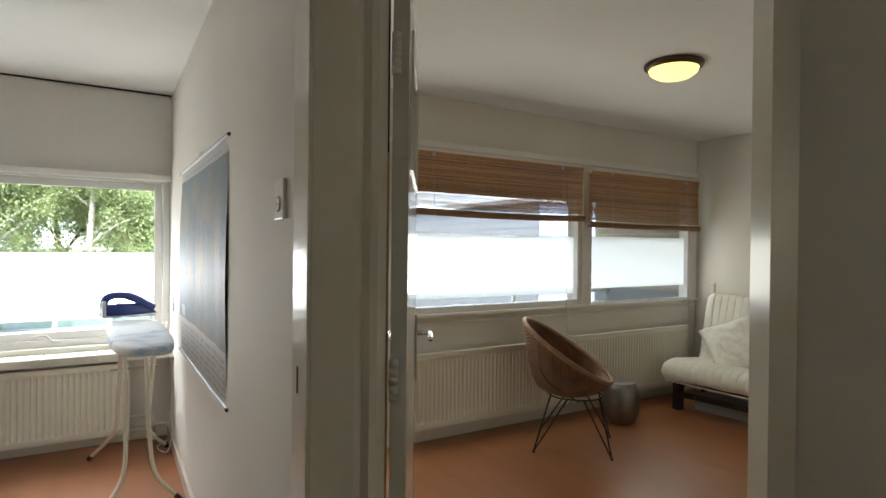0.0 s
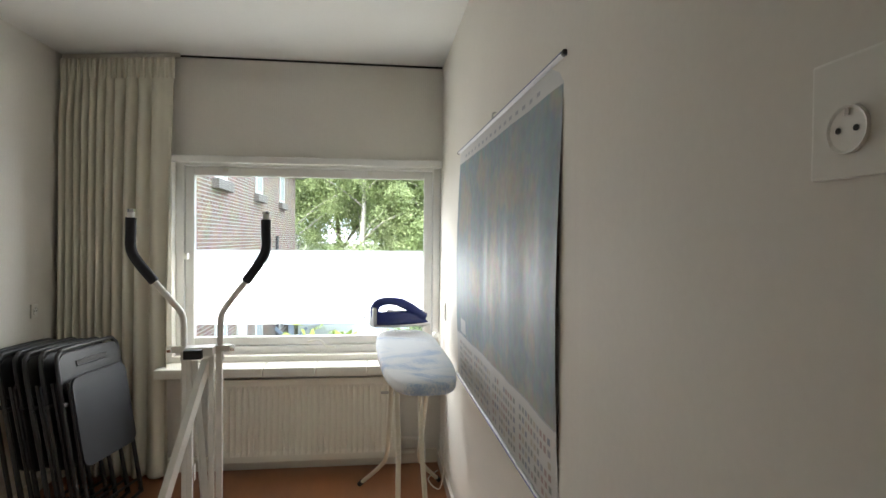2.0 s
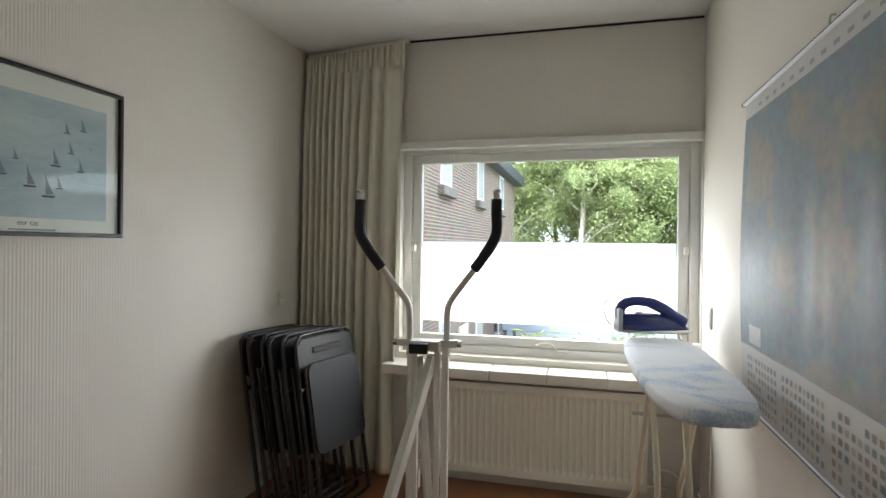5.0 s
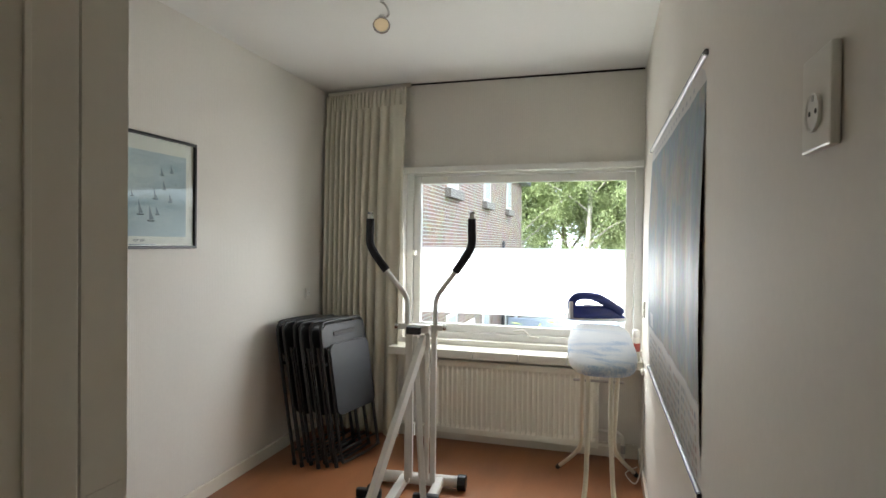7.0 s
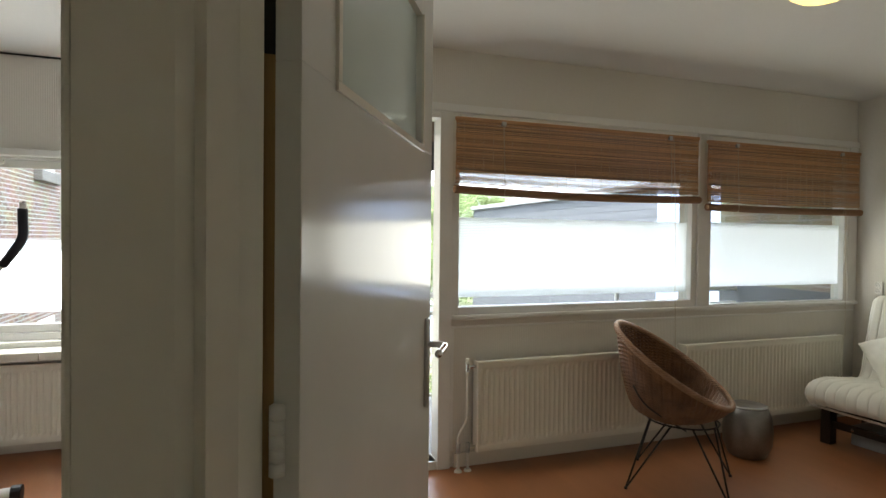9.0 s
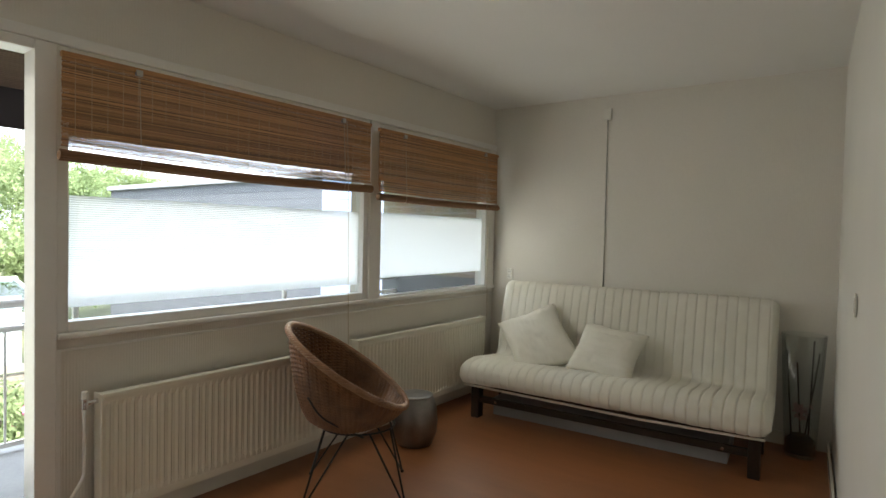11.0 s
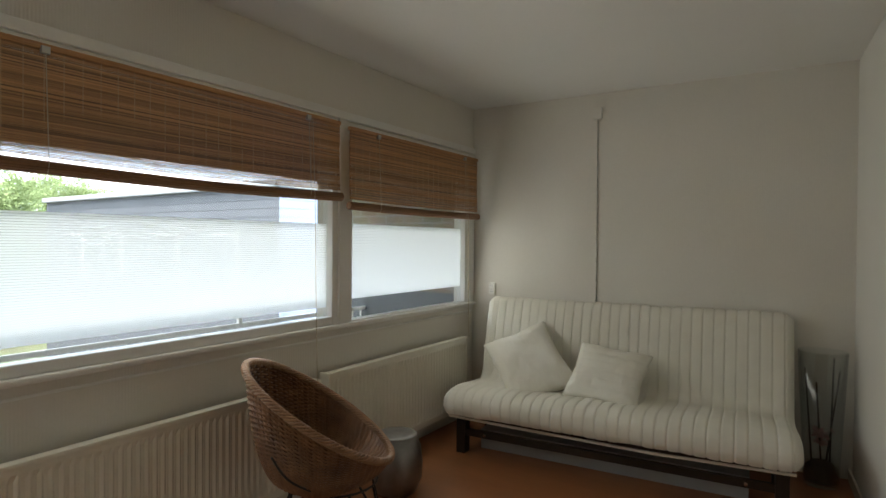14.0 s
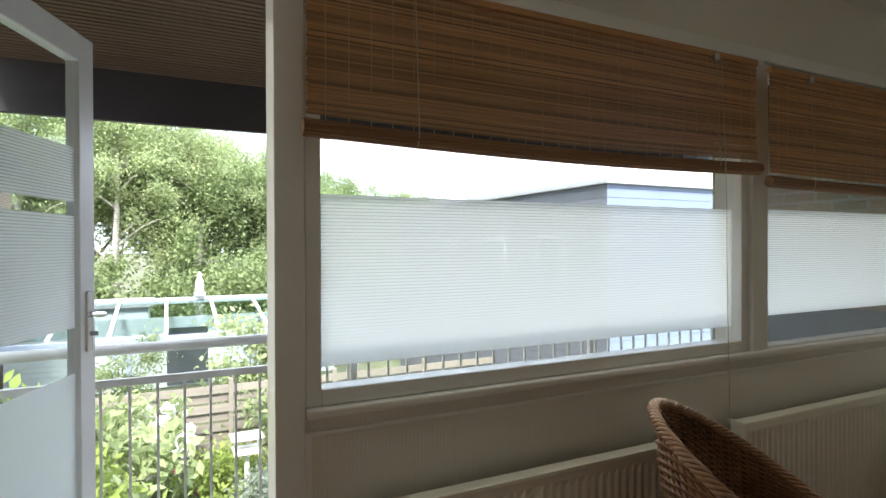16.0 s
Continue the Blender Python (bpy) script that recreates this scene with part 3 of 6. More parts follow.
part("lower_valve", tube(B(), [(-0.045, 0.02, -0.005), (-0.045, 0.02, 0.05)], 0.015), STEEL, rad_a, smooth=True)
part("elbow_valve", tube(B(), [(-0.105, 0.02, -0.005), (-0.105, 0.02, 0.05)], 0.014), STEEL, rad_a, smooth=True)
for x in (-0.105, -0.045):
    part("floor_collar", lathe(B(), [(0, 0.012), (0.02, 0.01), (0.024, 0)], 16, pose(x, 0.02, -0.115)), WHITEP, rad_a)
part("pipe", tube(B(), smooth_path([(1.10, 0.03, 0.10), (1.16, 0.03, 0.10), (1.22, 0.03, 0.095), (1.25, 0.03, 0.05), (1.25, 0.03, -0.08)]), 0.010), WHITEST, rad_c, smooth=True)
part("valve", tube(B(), [(1.25, 0.03, -0.03), (1.25, 0.03, 0.02)], 0.014), STEEL, rad_c)
part("supply_pipe", tube(B(), [(-0.7, 0.07, 0.005), (1.2, 0.07, -0.005)], 0.009), RADM, rad_c)


# ---- interior door, hinged at the partition ----
def interior_door():
    d = thing("interior_door", "pale grey gloss-painted door with a glass panel, standing open", "door", (HINGE.x + 0.012, HINGE.y + 0.03, 0.012), 60.3)
    L, T, HH = 0.885, 0.04, 2.075
    bm = B()
    bx(bm, 0, L, -T, 0, 0, 1.60, 0.002)
    bx(bm, 0, 0.135, -T, 0, 1.60, HH, 0.002)
    bx(bm, L - 0.135, L, -T, 0, 1.60, HH, 0.002)
    bx(bm, 0.135, L - 0.135, -T, 0, HH - 0.12, HH, 0.002)
    part("leaf", bm, DOOR2M, d)
    part("pane", box(0.13, L - 0.13, -T / 2 - 0.003, -T / 2 + 0.003, 1.595, HH - 0.115), FROST, d)
    bm = B()
    for y in (-T - 0.006, 0.0):
        bx(bm, 0.125, L - 0.125, y, y + 0.006, 1.59, 1.607, 0.002)
        bx(bm, 0.125, 0.14, y, y + 0.006, 1.607, HH - 0.12)
        bx(bm, L - 0.14, L - 0.125, y, y + 0.006, 1.607, HH - 0.12)
    part("glazing_bead", bm, GLOSS, d)
    for y, s in ((-T, -1), (0, 1)):
        pl = part("handle_plate", box(L - 0.078, L - 0.042, min(y, y + s * 0.008), max(y, y + s * 0.008), 0.88, 1.13, bevel=0.004), STEEL, d)
        part("lever", tube(B(), smooth_path([(L - 0.06, y, 1.055), (L - 0.06, y + s * 0.045, 1.055), (L - 0.075, y + s * 0.058, 1.055), (L - 0.17, y + s * 0.058, 1.05)]), [0.009] * 12 + [0.010] * 7), CHROME, pl, smooth=True)
    part("latch_plate", box(L, L + 0.002, -0.032, -0.008, 0.95, 1.12), STEEL, d)
    for z in (0.28, 1.07, 1.85):
        hg = part("hinge", tube(B(), [(-0.004, -0.008, z - 0.05), (-0.004, -0.008, z + 0.05)], 0.009, 10), WHITEST, d, smooth=True)
        for k in range(5):
            part("knuckle", tube(B(), [(-0.004, -0.008, z - 0.05 + k * 0.02), (-0.004, -0.008, z - 0.032 + k * 0.02)], 0.0115, 10), WHITEST, hg, smooth=True)
    return d


interior_door()


def small_room_door():
    d = thing("interior_door", "cream painted door swung back into the hall", "door", (-0.80, 2.755, 0.012), -91)
    part("leaf", box(0, 0.72, -0.04, 0, 0, 2.07, bevel=0.002), GLOSS, d)
    for z in (0.28, 0.98, 1.82):
        hg = part("hinge", tube(B(), [(-0.014, -0.018, z - 0.05), (-0.014, -0.018, z + 0.05)], 0.008, 10), GLOSS, d, smooth=True)
        for k in range(3):
            part("knuckle", tube(B(), [(-0.014, -0.018, z - 0.05 + k * 0.034), (-0.014, -0.018, z - 0.02 + k * 0.034)], 0.0105, 10), GLOSS, hg, smooth=True)
    for x in (0.055, 0.10):
        part("moulding", box(x, x + 0.008, 0.0, 0.004, 0.02, 2.05, bevel=0.0015), GLOSS, d)
    pl = part("handle_plate", box(0.655, 0.69, 0.0, 0.008, 0.9, 1.12, bevel=0.003), STEEL, d)
    part("lever", tube(B(), smooth_path([(0.67, 0.005, 1.05), (0.67, 0.05, 1.05), (0.57, 0.055, 1.05)]), 0.009), CHROME, pl, smooth=True)
    return d


small_room_door()
bm = B()
bx(bm, 0, 0.003, 0.006, 0.062, 0.94, 1.045, 0.001, pose(-0.863, 2.812, 0))
plate = structure("hinge_plate", bm, GLOSS)
for dy, z in ((0.022, 0.965), (0.046, 0.99), (0.022, 1.02)):
    part("screw", lathe(B(), [(0, 0.0012), (0.004, 0.001), (0.0045, 0)], 10, pose(-0.846, 2.812, 0) @ pose(0.003, dy, z, 0, 90)), STEEL, plate)
structure("strike_plate", box(-0.0642, -0.0622, 2.653, 2.659, 1.086, 1.144, bevel=0.0008), BRONZE)


# ---- small room: elliptical trainer ----
def trainer():
    t = thing("elliptical_trainer", "white steel elliptical trainer with black foam grips", "exercise machine", (-1.185, 5.12, 0), 5)
    # axis: user faces +y; front stabiliser at the window
    part("front_stabiliser", tube(B(), [(-0.24, 0.13, 0.042), (0.195, 0.13, 0.042)], 0.032, 12), WHITEST, t, smooth=True)
    for x0, x1 in ((0.195, 0.24), (-0.285, -0.24)):
        part("end_cap", tube(B(), [(x0, 0.13, 0.042), (x1, 0.13, 0.042)], 0.042, 12), BLACKP, t)
    part("rear_stabiliser", tube(B(), [(-0.25, -0.75, 0.042), (0.25, -0.75, 0.042)], 0.030, 12), WHITEST, t, smooth=True)
    for x in (-0.10, 0.10):
        part("floor_rail", box(x - 0.024, x + 0.024, -0.74, 0.10, 0.035, 0.075, bevel=0.006), WHITEST, t)
    for x in (-0.072, 0.072):
        part("post", box(x - 0.014, x + 0.014, 0.02, 0.05, 0.06, 0.90, bevel=0.004), WHITEST, t)
    for x in (-0.045, 0.045):
        part("swing_arm", box(x - 0.012, x + 0.012, -0.015, 0.013, 0.10, 0.90, bevel=0.004), WHITEST, t)

    def bar(name, a, b, w, mtl=WHITEST):
        a, b = Vector(a), Vector(b)
        q = (b - a).to_track_quat("Z", "X").to_matrix().to_4x4()
        bm = B()
        bx(bm, -w, w, -w * 0.62, w * 0.62, 0, (b - a).length, 0.004, Matrix.Translation(a) @ q)
        return part(name, bm, mtl, t)
    arm = bar("pedal_arm", (0.025, 0.0, 0.86), (-0.13, -0.62, 0.05), 0.024)
    part("size_label", box(-0.0245, -0.0235, -0.014, 0.014, 0.33, 0.40), PAPER, arm).matrix_basis = Matrix.Identity(4)
    bar("pedal_arm", (-0.03, 0.0, 0.86), (0.10, -0.30, 0.07), 0.022)
    bar("pedal_arm", (0.10, -0.30, 0.055), (0.11, 0.08, 0.065), 0.020)
    for x, y in ((-0.19, -0.42), (0.10, -0.42)):
        bm = B()
        bx(bm, x - 0.065, x + 0.065, y - 0.17, y + 0.17, 0.075, 0.10, 0.012)
        bx(bm, x - 0.065, x + 0.065, y + 0.14, y + 0.175, 0.095, 0.14, 0.010)
        ped = part("pedal", bm, BLACKP, t)
        bm = B()
        for k in range(9):
            bx(bm, x - 0.055, x + 0.055, y - 0.15 + k * 0.032, y - 0.14 + k * 0.032, 0.0995, 0.1035)
        part("tread", bm, FOAM, ped)
    part("tension_knob", lathe(B(), [(0, 0.03), (0.022, 0.026), (0.026, 0.012), (0.02, 0)], 14, pose(-0.15, -0.33, 0.17, 60)), BLACKP, t)
    bm = B()
    bx(bm, -0.13, 0.12, 0.02, 0.055, 0.895, 0.925, 0.005)
    bx(bm, -0.06, 0.06, -0.05, 0.02, 0.89, 0.93, 0.005)
    br = part("cross_bracket", bm, WHITEST, t)
    part("meter", box(-0.055, 0.02, -0.085, -0.05, 0.885, 0.925, bevel=0.005), BLACKP, br)
    for x in (-0.135, 0.125):
        part("bolt", tube(B(), [(x - 0.012, 0.037, 0.91), (x + 0.012, 0.037, 0.91)], 0.014, 10), CHROME, t)
    for s in (-1, 1):
        pts = smooth_path([(s * 0.078, 0.035, 0.86), (s * 0.078, 0.035, 1.02), (s * 0.088, 0.03, 1.075), (s * 0.125, 0.02, 1.13), (s * 0.19, 0.005, 1.215), (s * 0.25, -0.01, 1.30), (s * 0.278, -0.015, 1.36), (s * 0.278, -0.015, 1.44), (s * 0.278, -0.015, 1.52)], 5)
        hb = part("handlebar", tube(B(), pts, 0.0135, 10), WHITEST, t, smooth=True)
        gp = [p for p in pts if 1.205 < p.z < 1.505]
        part("foam_grip", tube(B(), gp, 0.0215, 12), FOAM, hb, "black foam grip", smooth=True)
        part("end_plug", tube(B(), [(s * 0.278, -0.015, 1.518), (s * 0.278, -0.015, 1.530)], 0.0155, 10), CHROME, hb)
    return t


trainer()


# ---- small room: folded chairs ----
def folding_chair():
    c = thing("folding_chair", "black steel folding chair, folded and leaning against the wall", "chair", (-1.80, 5.60, 0.0), 0, "folded chairs against the wall")
    W, HT = 0.225, 0.875
    # local: y across, z up, x is the thickness
    pts = smooth_path([(0, -W, 0.02), (0, -W, 0.45), (0, -W + 0.005, 0.80), (0, -W + 0.03, 0.86), (0, -W + 0.08, HT), (0, W - 0.08, HT), (0, W - 0.03, 0.86), (0, W - 0.005, 0.80), (0, W, 0.45), (0, W, 0.02)], 5)
    part("back_frame", tube(B(), pts, 0.0105, 8), BLACKM, c, smooth=True)
    pts = smooth_path([(0.022, -W + 0.03, 0.60), (0.022, -W + 0.028, 0.2), (0.024, -W + 0.03, 0.05), (0.024, -W + 0.07, 0.015), (0.024, W - 0.07, 0.015), (0.024, W - 0.03, 0.05), (0.022, W - 0.028, 0.2), (0.022, W - 0.03, 0.60)], 5)
    part("leg_frame", tube(B(), pts, 0.0095, 8), BLACKM, c, smooth=True)
    part("foot_bar", tube(B(), [(0, -W, 0.08), (0, W, 0.08)], 0.007, 8), BLACKM, c, smooth=True)
    for y in (-W, W):
        part("rubber_foot", tube(B(), [(0, y, 0.0), (0, y, 0.03)], 0.013, 8), BLACKP, c)

    def plate(z0, z1, w, x0, bulge, hole=False):
        bm = B()
        o = []
        n = 10
        for k in range(n + 1):
            a = math.pi * k / (2 * n)
            o.append((w - 0.05 + 0.05 * math.sin(a), z1 - 0.05 + 0.05 * math.cos(a)))
        o2 = [(y, z1 + z0 - z) for y, z in o][::-1]
        right = o + o2
        ring = right + [(-y, z) for y, z in right[::-1]]
        f = [bm.verts.new((x0 - bulge * math.cos(y / w * 1.4), y, z)) for y, z in ring]
        b = [bm.verts.new((x0 + 0.012 - bulge * math.cos(y / w * 1.4), y, z)) for y, z in ring]
        bm.faces.new(f)
        bm.faces.new(b[::-1])
        for k in range(len(ring)):
            bm.faces.new((f[k], f[(k + 1) % len(ring)], b[(k + 1) % len(ring)], b[k]))
        return bm
    bk = part("back_panel", plate(0.66, 0.855, W - 0.01, -0.004, 0.0), BLACKP, c)
    part("grip_slot", box(0.0, 0.0135, -0.11, 0.11, 0.785, 0.808, bevel=0.003), HOLESHADE, bk)
    part("slot_rim", tube(B(), [(0.013, -0.11, 0.782), (0.013, 0.11, 0.782)], 0.004, 6), BLACKP, bk)
    part("seat_panel", plate(0.30, 0.735, W - 0.025, 0.03, -0.004), SEATP, c, "dark grey plastic seat")
    part("seat_rim", tube(B(), [(0.028, -W + 0.02, 0.32), (0.028, -W + 0.02, 0.72)], 0.008, 6), BLACKM, c)
    part("pivot", tube(B(), [(0.012, -W - 0.016, 0.62), (0.012, -W + 0.02, 0.62)], 0.011, 8), BLACKP, c)
    return c


first_chair = folding_chair()
first_chair.matrix_world = pose(-1.735, 5.56, 0.0, 0, -9.5, -11)
for i, (dx, dy, r, tilt) in enumerate(((0.06, -0.012, -13, -4.8), (0.105, -0.045, -12, -5.4), (0.17, -0.01, -12.5, -5.0), (0.215, -0.05, -11, -5.6), (0.275, -0.03, -12, -5.0))):
    c = copy_thing(first_chair, pose(-1.735 - dx, 5.56 + dy, 0.0, 0, tilt - 5.2, r + 3))


# ---- small room: curtain ----
def curtain():
    c = thing("curtain", "cream pleated curtain drawn to the side of the window", "curtain", (-2.255, 5.94, 0.02))

    def fold(u, v):
        z = 2.42 * v
        w = 0.69 * (0.96 + 0.04 * v) * (1.0 - 0.03 * math.sin(v * 3.0))
        x = u * w - 0.0
        full = noise.noise((u * 7.0, v * 0.9, 3.0))
        amp = 0.044 * (1.0 - 0.8 * max(0.0, (v - 0.86) / 0.14)) * (0.75 + 0.75 * full) * (1.15 - 0.55 * u)
        ph = 2 * math.pi * (18.5 * u - 7.0 * u * u) + 1.2 * noise.noise((u * 5, v * 1.6, 0.0)) + 0.35 * math.sin(v * 3 + u * 11)
        y = amp * math.sin(ph) + 0.010 * noise.noise((u * 22, v * 2.0, 5.0)) * (1.15 - v) - 0.05 * (1 - v) * (1 - v)
        return (x + 0.006 * math.cos(ph), y + 0.015 + 0.125 * (1 - u), z)
    cl = part("cloth", sheet(fold, 260, 60), CURTAINM, c, smooth=True)
    sol = cl.modifiers.new("thickness", "SOLIDIFY")
    sol.thickness = 0.003

    def head(u, v):
        ph = 2 * math.pi * (30 * u - 8 * u * u)
        return (u * 0.685, 0.003 + 0.125 * (1 - u) + 0.010 * math.copysign(abs(math.sin(ph)) ** 0.6, math.sin(ph)), 2.31 + v * 0.118 + 0.003 * math.sin(ph))
    h = part("pleat_tape", sheet(head, 300, 4), CURTAINM, c, smooth=True)
    return c


curtain()


# ---- small room: ironing board with iron ----
def board():
    b = thing("ironing_board", "ironing board with a pale blue marbled cover on cream tube legs", "ironing board", (-0.25, 5.05, 0), 1.5)
    out_l = []
    n = 28
    for k in range(n):
        a = 2 * math.pi * k / n
        c, s = math.cos(a), math.sin(a)
        w = 0.155 if s > 0 else 0.15
        out_l.append((w * math.copysign(abs(c) ** 0.55, c), 0.60 * math.copysign(abs(s) ** (0.75 if s < 0 else 0.45), s)))
    bm = B()
    rings = []
    for z, k in ((0.872, 0.93), (0.868, 0.985), (0.884, 1.0), (0.900, 0.985), (0.906, 0.95), (0.908, 0.6), (0.908, 0.2)):
        rings.append([bm.verts.new((x * k, y * (1 - (1 - k) * 0.4), z)) for x, y in out_l])
    for u, v in zip(rings, rings[1:]):
        for k in range(n):
            bm.faces.new((u[k], u[(k + 1) % n], v[(k + 1) % n], v[k]))
    bm.faces.new(rings[0][::-1])
    bm.faces.new(rings[-1])
    m = mat("pale_blue_marbled_cotton", (0.80, 0.82, 0.85), 0.85, var=0.25, scale=2.6, fine=150, bump=0.1, dist=0.002, dark=(0.46, 0.60, 0.80))
    nt = m.node_tree
    for nd in nt.nodes:
        if nd.type == "TEX_NOISE" and nd.inputs["Scale"].default_value < 5:
            nd.inputs["Distortion"].default_value = 2.2
        if nd.type == "MAP_RANGE":
            nd.inputs["From Min"].default_value, nd.inputs["From Max"].default_value = 0.5, 0.66
    part("cover", bm, m, b, "pale blue marbled cotton cover", smooth=True)
    for x in (-0.06, 0.06):
        lg = part("front_leg", tube(B(), smooth_path([(x, 0.30, 0.868), (x * 0.9, 0.1, 0.55), (x * 0.95, 0.02, 0.36), (x * 1.3, -0.10, 0.14), (x * 3.0, -0.22, 0.015)]), 0.0115, 10), CREAMST, b, smooth=True)
        part("rubber_foot", tube(B(), [(x * 2.85, -0.21, 0.025), (x * 3.2, -0.235, 0.008)], 0.014, 10), BLACKP, lg)
    for x in (-0.085, 0.085):
        lg = part("rear_leg", tube(B(), smooth_path([(x, 0.0, 0.868), (x, 0.3, 0.45), (x * 1.05, 0.46, 0.25), (x * 1.5, 0.58, 0.14), (x * 2.6, 0.68, 0.02)]), 0.0115, 10), CREAMST, b, smooth=True)
        part("rubber_foot", tube(B(), [(x * 2.5, 0.672, 0.032), (x * 2.7, 0.69, 0.008)], 0.014, 10), BLACKP, lg)
    part("cross_bar", tube(B(), [(-0.13, 0.20, 0.665), (0.12, 0.20, 0.665)], 0.007, 8), STEEL, b)
    bm = B()
    for x in (-0.11, -0.04, 0.04, 0.11):
        tube(bm, smooth_path([(x, 0.52, 0.905), (x, 0.62, 0.925), (x, 0.74, 0.925)]), 0.003, 6)
    for y in (0.60, 0.70, 0.74):
        tube(bm, [(-0.14, y, 0.925), (0.14, y, 0.925)], 0.003, 6)
    part("iron_rest", bm, STEEL, b)
    return b


board()


def iron():
    o = thing("steam_iron", "navy blue steam iron resting on the board's rack", "iron", (-0.285, 5.63, 0.930), 14)

    def rings_of(profile, name, m, label=""):
        bm = B()
        rs = []
        for z, x0, x1, w in profile:
            ring = []
            for k in range(20):
                a = 2 * math.pi * k / 20
                c, s = math.cos(a), math.sin(a)
                t = (c + 1) / 2
                ring.append(bm.verts.new((x0 + (x1 - x0) * t, w * s * (1 - 0.75 * max(0, t - 0.35)), z)))
            rs.append(ring)
        for u, v in zip(rs, rs[1:]):
            for k in range(20):
                bm.faces.new((u[k], u[(k + 1) % 20], v[(k + 1) % 20], v[k]))
        bm.faces.new(rs[0][::-1])
        bm.faces.new(rs[-1])
        return part(name, bm, m, o, label, smooth=True)
    rings_of([(0.0, -0.13, 0.165, 0.056), (0.012, -0.135, 0.168, 0.058)], "sole_plate", SOLEPL, "pale metal sole")
    rings_of([(0.012, -0.135, 0.160, 0.056), (0.034, -0.135, 0.140, 0.055), (0.060, -0.132, 0.095, 0.046), (0.074, -0.128, 0.055, 0.032)], "body", IRONBLUE)
    part("handle", tube(B(), smooth_path([(-0.118, 0, 0.040), (-0.122, 0, 0.095), (-0.085, 0, 0.124), (-0.01, 0, 0.122), (0.055, 0, 0.094), (0.10, 0, 0.062), (0.14, 0, 0.034)]), [0.021] * 12 + [0.020] * 7 + [0.023] * 12 + [0.026] * 5 + [0.018], 12), IRONBLUE, o, smooth=True)
    part("water_tank", tube(B(), smooth_path([(-0.08, 0, 0.052), (-0.03, 0, 0.062), (0.03, 0, 0.060), (0.07, 0, 0.05)]), [0.012, 0.013, 0.014, 0.015, 0.016, 0.017, 0.018, 0.018, 0.018, 0.018, 0.018, 0.018, 0.017, 0.016, 0.015, 0.014, 0.013, 0.012, 0.010], 10), WHITEP, o, "clear white water tank", smooth=True)
    part("thermostat_dial", lathe(B(), [(0, 0.012), (0.018, 0.011), (0.020, 0.004), (0.020, 0)], 18, pose(-0.045, 0, 0.072)), SOLEPL, o, "pale round dial", smooth=True)
    part("heel", box(-0.140, -0.122, -0.042, 0.042, 0.002, 0.098, bevel=0.008), BOXGREY, o)
    part("cord", tube(B(), smooth_path([(-0.12, 0, 0.11), (-0.15, 0.01, 0.15), (-0.185, 0.02, 0.10), (-0.16, 0.02, 0.03), (-0.10, 0.05, 0.02), (-0.02, 0.06, 0.012)]), 0.0035, 6), BOXGREY, o, smooth=True)
    o.matrix_world = o.matrix_world @ Matrix.Scale(1.1, 4)
    return o


iron()
pc = thing("power_cable", "white power cable hanging by the wall behind the ironing board", "cable", (0.0, 5.66, 0.0))
part("flex", tube(B(), smooth_path([(0.005, 0.1, 0.62), (-0.004, 0.08, 0.42), (-0.02, 0.02, 0.24), (-0.012, 0.06, 0.10), (-0.05, -0.04, 0.012), (-0.10, 0.10, 0.008), (-0.03, 0.22, 0.008)], 8), 0.0038, 6), WHITEP, pc, smooth=True)
part("plug", tube(B(), [(0.012, 0.1, 0.62), (-0.022, 0.1, 0.62)], 0.017, 10), WHITEP, pc)
sp = thing("spray_can", "white spray bottle with red print on the window sill", "bottle", (-0.045, 5.90, 0.655))
part("body", lathe(B(), [(0, 0), (0.024, 0), (0.025, 0.004), (0.025, 0.13), (0.018, 0.145)], 18), WHITEP, sp, smooth=True)
part("cap", lathe(B(), [(0.02, 0.145), (0.021, 0.147), (0.021, 0.185), (0.017, 0.19), (0, 0.19)], 18), PAPER, sp, smooth=True)
part("print_band", lathe(B(), [(0.0253, 0.06), (0.0253, 0.11)], 18), mat("red_print", (0.5, 0.12, 0.10), 0.5), sp)


